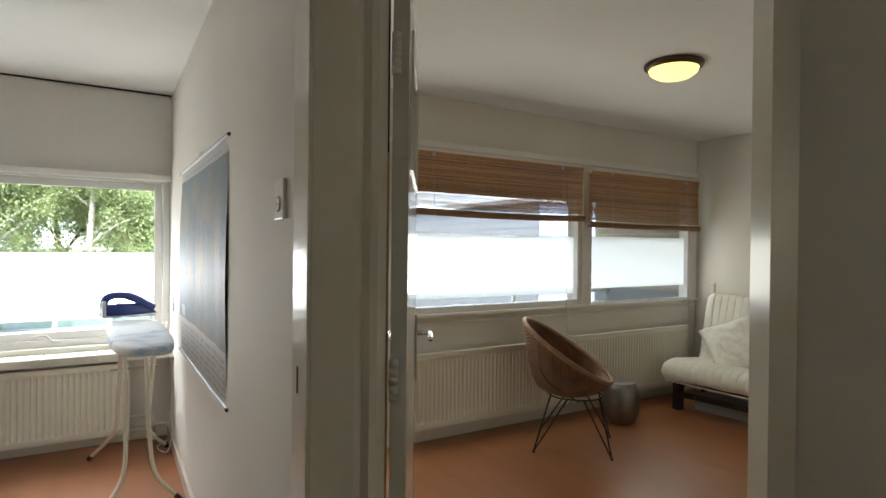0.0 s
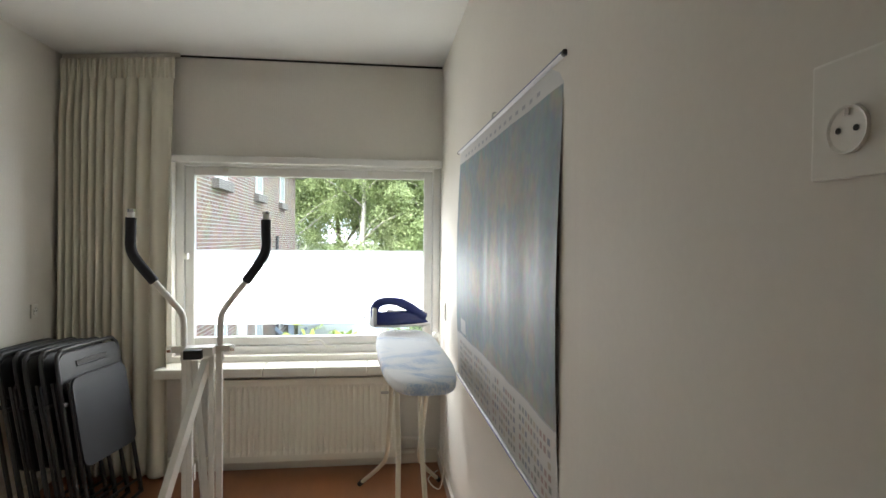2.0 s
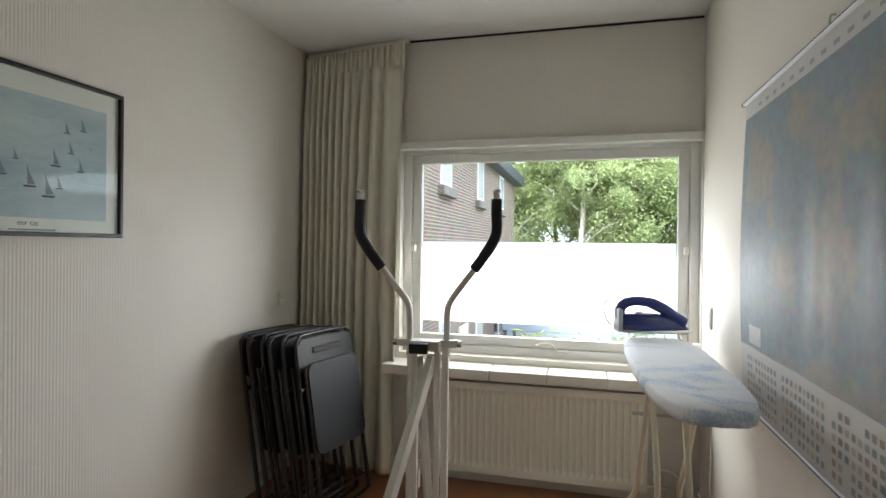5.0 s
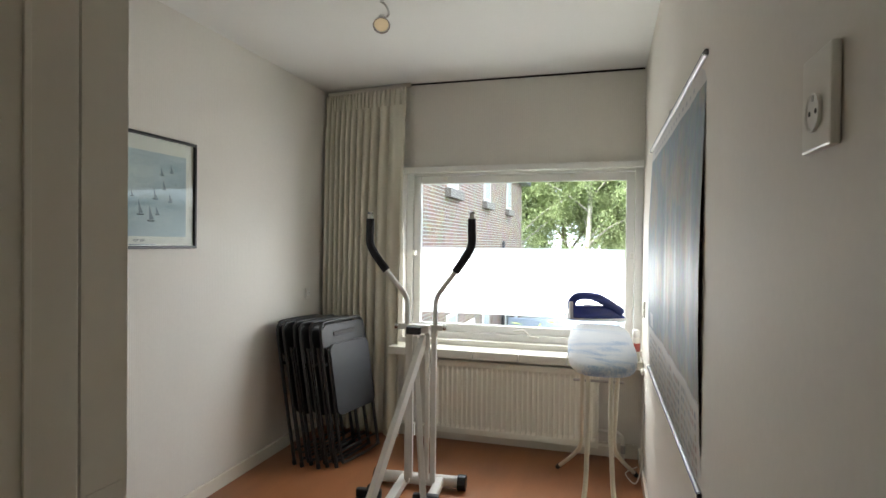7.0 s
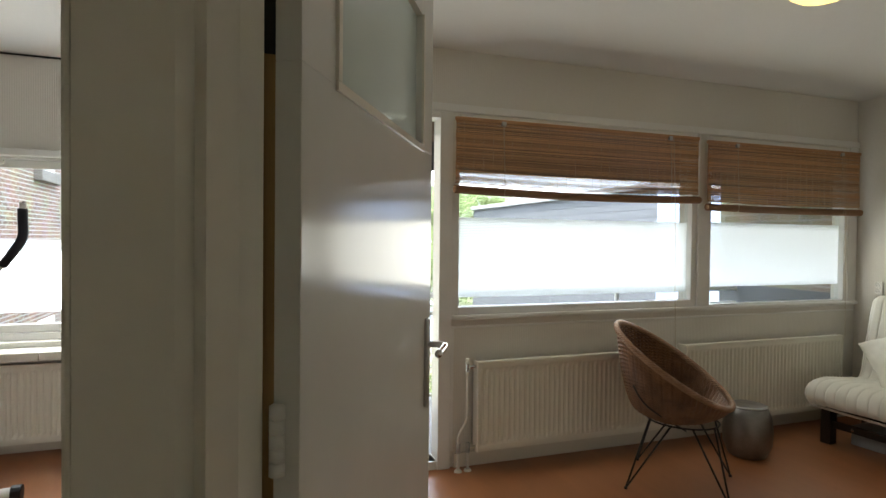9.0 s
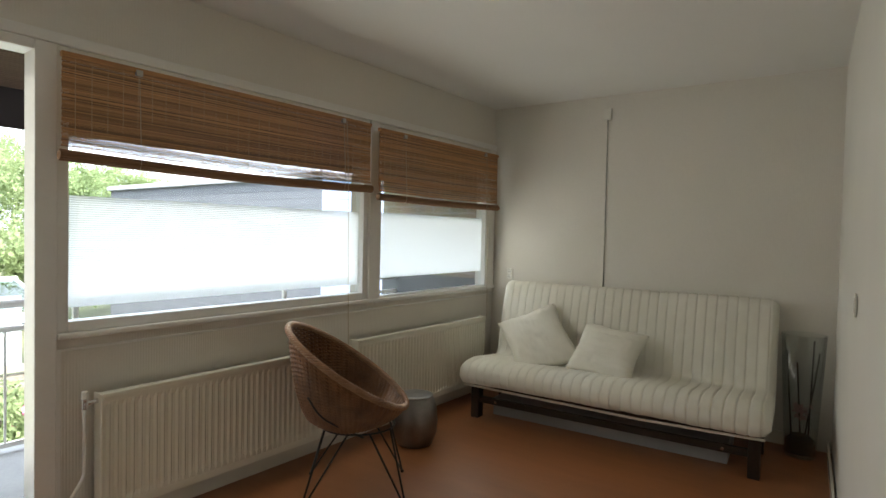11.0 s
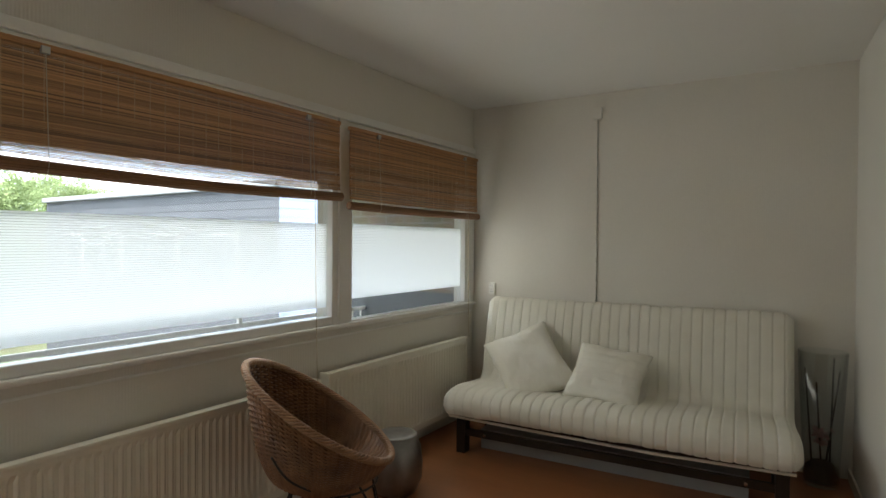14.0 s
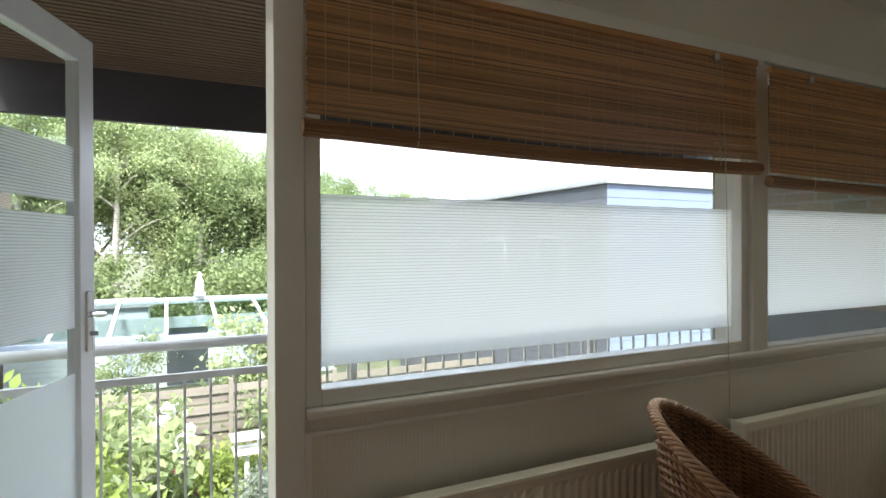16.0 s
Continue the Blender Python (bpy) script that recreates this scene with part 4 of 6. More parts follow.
# ---- small room: wall map ----
def wall_map():
    w = thing("wall_map", "laminated pale blue world map on two rods", "map", (-0.008, 4.43, 0.775), 0.4)
    y0, y1, h = -0.71, 0.71, 1.045

    def surf(u, v):
        edge = (abs(2 * u - 1)) ** 2
        belly = max(0.0, math.sin(math.pi * v))
        x = -0.008 - 0.009 * belly * edge - 0.004 * belly - 0.007 * noise.noise((u * 7.0, v * 0.9, 0.0)) * belly ** 0.5 - 0.002 * noise.noise((u * 17.0, v * 1.7, 7.0)) * belly ** 0.5 - 0.0006 * noise.noise((u * 34.0, v * 3.0, 4.0))
        y = y0 + (y1 - y0) * u
        y += 0.008 * belly * (1 - 2 * u)
        return (x, y, h * v)
    bm = sheet(surf, 130, 40)
    m = bpy.data.materials.new("laminated_map_print")
    m.use_nodes = True
    n, l = m.node_tree.nodes, m.node_tree.links
    p = n["Principled BSDF"]
    p.inputs["Roughness"].default_value, p.inputs["Specular IOR Level"].default_value = 0.55, 0.10
    co, mp, ns, ns2, cr, mx = n.new("ShaderNodeTexCoord"), n.new("ShaderNodeMapping"), n.new("ShaderNodeTexNoise"), n.new("ShaderNodeTexNoise"), n.new("ShaderNodeValToRGB"), n.new("ShaderNodeMixRGB")
    mp.inputs["Location"].default_value = (3.1, 0.9, 0.35)
    l.new(co.outputs["Object"], mp.inputs["Vector"])
    ns.inputs["Scale"].default_value, ns.inputs["Detail"].default_value, ns.inputs["Roughness"].default_value = 5.0, 9, 0.65
    l.new(mp.outputs["Vector"], ns.inputs["Vector"])
    cr.color_ramp.elements[0].position, cr.color_ramp.elements[0].color = 0.45, (0.36, 0.43, 0.48, 1)
    cr.color_ramp.elements[1].position, cr.color_ramp.elements[1].color = 0.60, (0.47, 0.46, 0.425, 1)
    e = cr.color_ramp.elements.new(0.505)
    e.color = (0.41, 0.445, 0.455, 1)
    # the printed continents: soft ovals with ragged coasts, (along the sheet, up, half width, half height)
    land = None
    for s, z, rs, rz in ((0.17, 0.76, 0.11, 0.10), (0.22, 0.63, 0.04, 0.06), (0.285, 0.46, 0.055, 0.12), (0.345, 0.88, 0.035, 0.08), (0.50, 0.75, 0.05, 0.05),
                         (0.52, 0.53, 0.07, 0.12), (0.69, 0.78, 0.17, 0.09), (0.66, 0.65, 0.04, 0.06), (0.77, 0.62, 0.05, 0.07), (0.845, 0.40, 0.05, 0.06), (0.55, 0.205, 0.34, 0.045)):
        place, dist, inv = n.new("ShaderNodeMapping"), n.new("ShaderNodeVectorMath"), n.new("ShaderNodeMath")
        ys, ks, kz = y1 - (y1 - y0) * s, 1 / (rs * (y1 - y0)), 1 / rz
        place.inputs["Scale"].default_value = (0, ks, kz)
        place.inputs["Location"].default_value = (0, -ys * ks, -z * kz)
        dist.operation, inv.operation = "LENGTH", "SUBTRACT"
        l.new(co.outputs["Object"], place.inputs["Vector"])
        l.new(place.outputs["Vector"], dist.inputs[0])
        inv.inputs[0].default_value = 1.0
        l.new(dist.outputs["Value"], inv.inputs[1])
        if land:
            top = n.new("ShaderNodeMath")
            top.operation = "MAXIMUM"
            l.new(land, top.inputs[0])
            l.new(inv.outputs[0], top.inputs[1])
            land = top.outputs[0]
        else:
            land = inv.outputs[0]
    soft, coast = n.new("ShaderNodeMapRange"), n.new("ShaderNodeMath")
    soft.inputs["From Min"].default_value, soft.inputs["From Max"].default_value = -0.8, 0.8
    soft.inputs["To Min"].default_value, soft.inputs["To Max"].default_value = -0.10, 0.13
    l.new(land, soft.inputs["Value"])
    l.new(soft.outputs[0], coast.inputs[0])
    l.new(ns.outputs["Fac"], coast.inputs[1])
    l.new(coast.outputs[0], cr.inputs["Fac"])
    ns2.inputs["Scale"].default_value, ns2.inputs["Detail"].default_value = 28, 6
    l.new(co.outputs["Object"], ns2.inputs["Vector"])
    mx.blend_type = "MULTIPLY"
    mx.inputs["Fac"].default_value = 0.4
    l.new(cr.outputs["Color"], mx.inputs["Color1"])
    l.new(ns2.outputs["Color"], mx.inputs["Color2"])
    sep, r1, r2, mask = n.new("ShaderNodeSeparateXYZ"), n.new("ShaderNodeMath"), n.new("ShaderNodeMath"), n.new("ShaderNodeMath")
    l.new(co.outputs["Object"], sep.inputs[0])
    r1.operation, r2.operation, mask.operation = "LESS_THAN", "GREATER_THAN", "MAXIMUM"
    l.new(sep.outputs["Z"], r1.inputs[0])
    r1.inputs[1].default_value = 0.21
    l.new(sep.outputs["Z"], r2.inputs[0])
    r2.inputs[1].default_value = 0.985
    l.new(r1.outputs[0], mask.inputs[0])
    l.new(r2.outputs[0], mask.inputs[1])
    ay, my, mall = n.new("ShaderNodeMath"), n.new("ShaderNodeMath"), n.new("ShaderNodeMath")
    ay.operation, my.operation, mall.operation = "ABSOLUTE", "GREATER_THAN", "MAXIMUM"
    l.new(sep.outputs["Y"], ay.inputs[0])
    l.new(ay.outputs[0], my.inputs[0])
    my.inputs[1].default_value = 0.7065
    l.new(my.outputs[0], mall.inputs[0])
    l.new(mask.outputs[0], mall.inputs[1])
    mx2 = n.new("ShaderNodeMixRGB")
    l.new(mall.outputs[0], mx2.inputs["Fac"])
    l.new(mx.outputs["Color"], mx2.inputs["Color1"])
    mx2.inputs["Color2"].default_value = (0.62, 0.62, 0.61, 1)
    l.new(mx2.outputs["Color"], p.inputs["Base Color"])
    sh = part("printed_sheet", bm, m, w, "glossy laminated print in pale blue and sand", smooth=True)
    # rows of small flags
    cols = [mat("flag_" + c, rgb, 0.35, var=0.05) for c, rgb in (("red", (0.36, 0.25, 0.24)), ("blue", (0.22, 0.26, 0.34)), ("green", (0.25, 0.28, 0.26)), ("ochre", (0.44, 0.40, 0.33)), ("grey", (0.3, 0.32, 0.36)))]
    rnd = random.Random(4)
    groups = [B() for _ in cols]
    for row in range(6):
        for k in range(44):
            if rnd.random() < 0.12 or k % 11 == 10:
                continue
            u = 0.03 + k * 0.0215
            v = (0.022 + row * 0.028) / h
            bm = groups[rnd.randrange(len(cols))]
            c = [Vector(surf(u + a, v + b)) - Vector((0.0012, 0, 0)) for a, b in ((0, 0), (0.0135, 0), (0.0135, 0.0155), (0, 0.0155))]
            bm.faces.new([bm.verts.new(q) for q in c])
    for bm, m in zip(groups, cols):
        ob = part("flag_print", bm, m, w)
        ob["kind"] = "stuff"
    # pale legend panel and the thin dark line under the print
    bm = B()
    c = [Vector(surf(a, b)) - Vector((0.0012, 0, 0)) for a, b in ((0.84, 0.212), (0.93, 0.212), (0.93, 0.27), (0.84, 0.27))]
    bm.faces.new([bm.verts.new(q) for q in c])
    part("legend_panel", bm, mat("legend_print", (0.52, 0.53, 0.53), 0.5, var=0.2, scale=60, fine=220), w)
    bm = B()
    for k in range(60):
        c = [Vector(surf(0.005 + (k + a) * 0.0165, b)) - Vector((0.0012, 0, 0)) for a, b in ((0, 0.1985), (1, 0.1985), (1, 0.2010), (0, 0.2010))]
        bm.faces.new([bm.verts.new(q) for q in c])
    part("border_line", bm, cols[1], w)
    for k in range(16):
        u = 0.12 + k * 0.05
        bm = B()
        c = [Vector(surf(u + a, b)) - Vector((0.0012, 0, 0)) for a, b in ((0, 0.957), (0.022, 0.957), (0.022, 0.968), (0, 0.968))]
        bm.faces.new([bm.verts.new(q) for q in c])
        part("title_letter", bm, cols[4], w)
    for z, nm in ((0.0, "lower_rod"), (h, "upper_rod")):
        rd = part(nm, tube(B(), [(-0.014, y0 - 0.012, z), (-0.014, y1 + 0.012, z)], 0.0065, 8), mat("white_rod", (0.7, 0.7, 0.72), 0.3), w)
        part("blue_stripe", tube(B(), [(-0.0185, y0 - 0.005, z + 0.002), (-0.0185, y1 + 0.005, z + 0.002)], 0.003, 6), mat("navy_stripe", (0.03, 0.04, 0.16), 0.3), rd)
        for y in (y0 - 0.014, y1 + 0.012):
            part("end_cap", tube(B(), [(-0.014, y - 0.004, z), (-0.014, y + 0.006, z)], 0.0075, 8), BLACKP, rd)
    part("hook", tube(B(), smooth_path([(0, 0, h + 0.03), (-0.012, 0, h + 0.028), (-0.014, 0, h + 0.005)]), 0.0025, 6), STEEL, w)
    return w


wall_map()


# ---- small room: framed picture ----
def picture():
    p = thing("framed_picture", "black-framed print of small sailing boats on pale water", "picture", (-2.268, 4.40, 1.325))
    hw, h = 0.28, 0.53
    f = B()
    for a in ((-hw, hw, 0, 0.014), (-hw, hw, h - 0.014, h)):
        bx(f, 0.002, 0.022, a[0], a[1], a[2], a[3], 0.003)
    for a in ((-hw, -hw + 0.014), (hw - 0.014, hw)):
        bx(f, 0.002, 0.022, a[0], a[1], 0.014, h - 0.014, 0.003)
    part("frame", f, BLACKP, p)
    part("mount", box(0.003, 0.008, -hw + 0.01, hw - 0.01, 0.01, h - 0.01), PAPER, p)
    sea = mat("pale_sea_print", (0.60, 0.65, 0.66), 0.6, var=0.2, scale=3, fine=60, bump=0, stretch=(1, 0.6, 2.2), dark=(0.30, 0.42, 0.52))
    part("print", box(0.0082, 0.009, -0.214, 0.214, 0.058, 0.45), sea, p)
    dark = mat("boat_ink", (0.06, 0.08, 0.11), 0.6)
    pale = mat("sail_ink", (0.22, 0.27, 0.33), 0.6)
    rnd = random.Random(2)
    for y, z, s in ((0.053, 0.351, 0.9), (0.115, 0.369, 1.0), (0.068, 0.285, 1.0), (0.145, 0.306, 0.35), (0.011, 0.237, 1.35), (0.106, 0.228, 1.05), (-0.077, 0.162, 1.55), (-0.015, 0.135, 1.7), (0.025, 0.163, 1.0), (-0.122, 0.240, 0.8), (-0.165, 0.19, 1.2)):
        bm = B()
        t = 0.024 * s
        v = [bm.verts.new((0.0096, y + a * t, z + b * t)) for a, b in ((-0.12, 0), (0.55, 0.05), (0.12, 0.9), (-0.18, 1.7))]
        bm.faces.new(v)
        part("sail", bm, pale, p)
        bm = B()
        v = [bm.verts.new((0.0098, y + a * t, z + b * t)) for a, b in ((-0.5, -0.05), (0.7, -0.05), (0.6, -0.2), (-0.4, -0.22))]
        bm.faces.new(v)
        part("hull", bm, dark, p)
    tx = bpy.data.curves.new("caption", "FONT")
    tx.body, tx.size = "eur cat", 0.0245
    tx.align_x = "LEFT"
    me_ob = bpy.data.objects.new("caption", tx)
    scene.collection.objects.link(me_ob)
    me = me_ob.to_mesh()
    me2 = bpy.data.meshes.new("caption")
    b2 = B()
    b2.from_mesh(me)
    me_ob.to_mesh_clear()
    bpy.data.objects.remove(me_ob)
    bmesh.ops.transform(b2, matrix=Matrix.Translation((0.0098, -0.114, 0.034)) @ Euler((radians(90), 0, radians(90))).to_matrix().to_4x4(), verts=b2.verts)
    part("caption", b2, dark, p)
    part("small_print_line", box(0.0092, 0.0098, -0.14, 0.016, 0.0185, 0.0225), pale, p)
    g = part("glazing", box(0.0135, 0.0155, -hw + 0.012, hw - 0.012, 0.012, h - 0.012), GLASS, p)
    g.visible_shadow = False
    return p


picture()


# ---- fixtures of the small room ----
def socket(loc, rz, label, wide=0.08, tall=0.08, holes=((0, 0),)):
    s = thing("wall_socket", label, "socket", loc, rz)
    part("plate", box(-wide / 2, wide / 2, -0.010, 0, -tall / 2, tall / 2, bevel=0.003), WHITEP, s)
    for x, z in holes:
        cup = part("cup", lathe(B(), [(0.021, 0.0), (0.0205, 0.0035), (0.018, 0.002), (0, 0.002)], 20, pose(x, -0.0102, z, 90)), PAPER, s)
        for dx in (-0.009, 0.009):
            part("pin_hole", lathe(B(), [(0, 0.0006), (0.0028, 0.0006), (0.0028, 0)], 10, pose(x + dx, -0.0124, z, 90)), HOLESHADE, cup)
        part("earth_clip", box(x - 0.002, x + 0.002, -0.0135, -0.012, z + 0.012, z + 0.018), STEEL, cup)
    return s


socket((-0.0175, 2.955, 1.522), -90, "white wall socket with switch beside the door", 0.085, 0.105, ((0, -0.012),))
socket((-0.001, 5.79, 0.985), -90, "white double socket beside the window", 0.055, 0.10, ((0, 0.022), (0, -0.022)))
socket((-2.269, 5.83, 1.0), 90, "small white socket beside the curtain", 0.06, 0.075)
socket((FAR_X + 0.006, 4.82, 1.024), -90, "white double wall socket near the window", 0.06, 0.10, ((0, 0.023), (0, -0.023)))


def ceiling_spot():
    s = thing("ceiling_spotlight", "chrome ceiling spotlight with a lit bulb", "lamp", (-1.19, 4.56, H), 20)
    part("base_plate", box(-0.06, 0.06, -0.06, 0.06, -0.018, -0.001, bevel=0.003), STEEL, s)
    part("stem", tube(B(), [(0, 0, -0.018), (0, 0, -0.075)], 0.008, 8), CHROME, s)
    part("bracket", tube(B(), smooth_path([(0, 0, -0.07), (0.02, 0, -0.09), (0.03, 0, -0.125), (0, 0.0, -0.15)]), 0.005, 8), CHROME, s)
    hd = part("head", lathe(B(), [(0.014, 0.05), (0.018, 0.02), (0.034, -0.012), (0.038, -0.03), (0.034, -0.032), (0.03, -0.02)], 22, pose(0, 0, -0.16, -42, 0, 2)), CHROME, s, smooth=True)
    part("bulb", lathe(B(), [(0.031, -0.022), (0.02, -0.026), (0, -0.028)], 20, pose(0, 0, -0.16, -42, 0, 2)), BULB, hd)
    return s


ceiling_spot()


# ---- large room: bamboo blinds ----
def blind(label, x0, x1, ztop, zroll, y, sag, gap, cords):
    b = thing("bamboo_blind", label, "blind", ((x0 + x1) / 2, y, ztop), 0, "bamboo roller blinds")
    hw = (x1 - x0) / 2
    drop = ztop - zroll
    rnd = random.Random(int(x0 * 100))
    bm = B()
    pitch, n = 0.0052, int((drop - 0.03) / 0.0052)
    segs = 8

    def sagz(u, v):
        return -sag * v * v * (math.sin(math.pi * u) * 0.9 + 0.35 * u)
    for i in range(n):
        v = i / n
        if gap and 0.935 < v < 0.955:
            if i % 2:
                continue
        x_in = rnd.uniform(0, 0.006)
        r = rnd.uniform(0.0018, 0.0024)
        vs = []
        for k in range(segs + 1):
            u = k / segs
            x = -hw + x_in + (2 * hw - 2 * x_in) * u
            z = -i * pitch + sagz(u, v)
            yy = 0.004 * math.sin(u * 7 + i * 0.05) * v
            vs.append([bm.verts.new((x, yy - r, z - r)), bm.verts.new((x, yy - r, z + r)), bm.verts.new((x, yy + r, z + r)), bm.verts.new((x, yy + r, z - r))])
        for a, c in zip(vs, vs[1:]):
            for k in range(4):
                bm.faces.new((a[k], a[(k + 1) % 4], c[(k + 1) % 4], c[k]))
    sl = part("reed_slats", bm, REED, b, "thin brown bamboo reeds")
    sl["kind"] = "stuff"
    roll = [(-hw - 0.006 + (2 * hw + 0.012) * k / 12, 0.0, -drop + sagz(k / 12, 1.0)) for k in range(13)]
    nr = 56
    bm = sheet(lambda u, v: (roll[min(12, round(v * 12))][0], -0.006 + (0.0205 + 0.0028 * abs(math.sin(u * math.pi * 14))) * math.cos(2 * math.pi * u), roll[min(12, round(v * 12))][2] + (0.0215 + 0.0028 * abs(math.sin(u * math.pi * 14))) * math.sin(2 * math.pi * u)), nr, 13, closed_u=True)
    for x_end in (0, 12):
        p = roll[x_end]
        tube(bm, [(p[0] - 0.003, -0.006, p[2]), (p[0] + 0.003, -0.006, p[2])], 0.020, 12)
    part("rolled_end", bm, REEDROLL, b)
    part("head_bar", box(-hw, hw, -0.01, 0.014, 0.0, 0.022, bevel=0.003), REED, b)
    bm = B()
    k = 0
    x = -hw + 0.05
    while x < hw:
        tube(bm, [(x, -0.0045, 0.0), (x, -0.0045 + 0.004 * math.sin((x + hw) / (2 * hw) * 7), -drop + 0.02 + sagz((x + hw) / (2 * hw), 0.95))], 0.0011, 4)
        x += 0.062
    part("binding_thread", bm, THREAD, b)["kind"] = "stuff"
    for fx in (0.17, 0.86):
        x = -hw + 2 * hw * fx
        part("lift_cord", tube(B(), [(x, -0.012, 0.01), (x + 0.003, -0.030, -drop), (x + 0.002, -0.022, -drop - 0.028), (x, -0.008, -drop - 0.026)], 0.0018, 5), CORD, b)
        part("pulley", box(x - 0.014, x + 0.014, -0.018, 0.004, -0.014, 0.012, bevel=0.003), STEEL, b)
    for x, z in cords:
        part("pull_cord", tube(B(), smooth_path([(x, -0.018, 0.0), (x + 0.01, -0.03, -0.5), (x + 0.016, -0.028, -0.8), (x + 0.03, -0.03, z)]), 0.0018, 5), CORD, b)
    return b


blind("brown bamboo roller blind half lowered over the wide window", 1.262, 3.022, 2.052, 1.655, 4.90, 0.016, True, ((0.655, -1.42),))
blind("brown bamboo roller blind half lowered over the end window", 3.10, 4.585, 2.04, 1.605, 4.90, 0.008, False, ((0.55, -1.38),))


# ---- large room: wicker chair ----
def wicker_chair():
    c = thing("wicker_chair", "brown wicker tub chair on thin black metal legs", "chair", (2.465, 4.385, 0), -46)
    # local x: the way it faces
    top, low = Vector((-0.37, 0, 0.875)), Vector((0.235, 0, 0.475))
    C = (top + low) / 2
    U = (low - top).normalized()
    V = Vector((0, 1, 0))
    N = U.cross(V) * -1
    if N.z < 0:
        N = -N
    A, Bw = (low - top).length / 2, 0.35
    seatc = Vector((-0.06, 0, 0.385))

    def shell(th, v):
        rim = C + U * (A * math.cos(th)) + V * (Bw * math.sin(th))
        k = math.sin(v * math.pi / 2)
        inner = seatc + (rim - seatc) * 0.60
        inner.z = seatc.z + 0.02 * abs(math.cos(th))
        p = rim * (1 - k) + inner * k
        q = rim.lerp(Vector((inner.x, inner.y, rim.z)), 0.0)
        bulge = math.sin(math.pi * v) * 0.05
        flat = Vector((p.x - seatc.x, p.y, 0))
        p += flat.normalized() * bulge * 0.8 if flat.length > 0.01 else Vector()
        if v > 0.8:
            p = p.lerp(seatc, (v - 0.8) / 0.2 * 0.92)
        return p
    rows, nth, stakes = 60, 144, 34
    bm = B()
    for i in range(rows):
        v = (i + 0.5) / rows
        ring = []
        sgn = 1 if i % 2 else -1
        for k in range(nth):
            th = 2 * math.pi * k / nth
            p = shell(th, v)
            nrm = (p - (seatc + Vector((0, 0, 0.35)))).normalized()
            ring.append(p + nrm * 0.0056 * sgn * math.cos(stakes * th))
        tube(bm, ring, 0.0041, 5, closed=True)
    part("woven_shell", bm, RATTAN, c, "brown woven wicker")["kind"] = "stuff"
    # sheet within the weave whose colour imitates shade in its gaps
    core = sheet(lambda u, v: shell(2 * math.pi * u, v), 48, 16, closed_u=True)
    part("lining", core, RATTANSHADE, c, smooth=True)
    bm = B()
    for k in range(stakes):
        tube(bm, [shell(2 * math.pi * (k + 0.5) / stakes, j / 10) for j in range(10)], 0.004, 5)
    part("stake", bm, RATTAN, c)["kind"] = "stuff"
    bm = B()
    for s in range(5):
        pts = []
        for k in range(240):
            th = 2 * math.pi * k / 240
            rim = C + U * ((A + 0.004) * math.cos(th)) + V * ((Bw + 0.004) * math.sin(th))
            o = (U * math.cos(th) + V * math.sin(th)).normalized()
            ph = th * 22 + 2 * math.pi * s / 5
            pts.append(rim + o * 0.012 * math.cos(ph) + N * 0.012 * math.sin(ph))
        tube(bm, pts, 0.0056, 6, closed=True)
    part("braided_rim", bm, RATTANRIM, c, "braided wicker rim")
    hub = [(-0.16, 0.13), (-0.16, -0.13), (0.14, 0.13), (0.14, -0.13)]
    ring = [Vector((-0.01 + 0.19 * math.cos(2 * math.pi * k / 24), 0.17 * math.sin(2 * math.pi * k / 24), 0.362)) for k in range(24)]
    part("support_ring", tube(B(), ring, 0.005, 6, closed=True), BLACKM, c)
    for x, y in hub:
        fx, fy = x * 1.55 + (0.02 if x > 0 else -0.03), y * 1.75
        lg = part("leg", tube(tube(B(), [(x * 1.1, y * 0.55, 0.362), (fx, fy, 0.006)], 0.0055, 7), [(x * 0.35, y * 1.15, 0.362), (fx, fy, 0.006)], 0.0055, 7), BLACKM, c, "thin black metal leg", smooth=True)
        part("foot", lathe(B(), [(0, 0), (0.009, 0), (0.009, 0.012), (0, 0.014)], 8, pose(fx, fy, 0)), BLACKP, lg)
    part("back_stay", tube(B(), smooth_path([(0.02, -0.20, 0.36), (-0.16, -0.305, 0.49), (-0.235, -0.325, 0.60)]), 0.005, 6), BLACKM, c, smooth=True)
    part("back_stay", tube(B(), smooth_path([(0.02, 0.20, 0.36), (-0.16, 0.305, 0.49), (-0.235, 0.325, 0.60)]), 0.005, 6), BLACKM, c, smooth=True)
    return c


wicker_chair()
st = thing("drum_stool", "round silver metal drum stool", "stool", (3.17, 4.60, 0))
st.scale = (0.86, 0.86, 0.95)
part("body", lathe(B(), [(0, 0), (0.11, 0), (0.13, 0.01), (0.165, 0.09), (0.172, 0.17), (0.16, 0.27), (0.135, 0.325), (0.13, 0.33)], 40), DRUM, st, smooth=True)
part("lid", lathe(B(), [(0.134, 0.331), (0.134, 0.341), (0.115, 0.345), (0.05, 0.342), (0, 0.342)], 40), DRUM, st, "round metal lid", smooth=True)


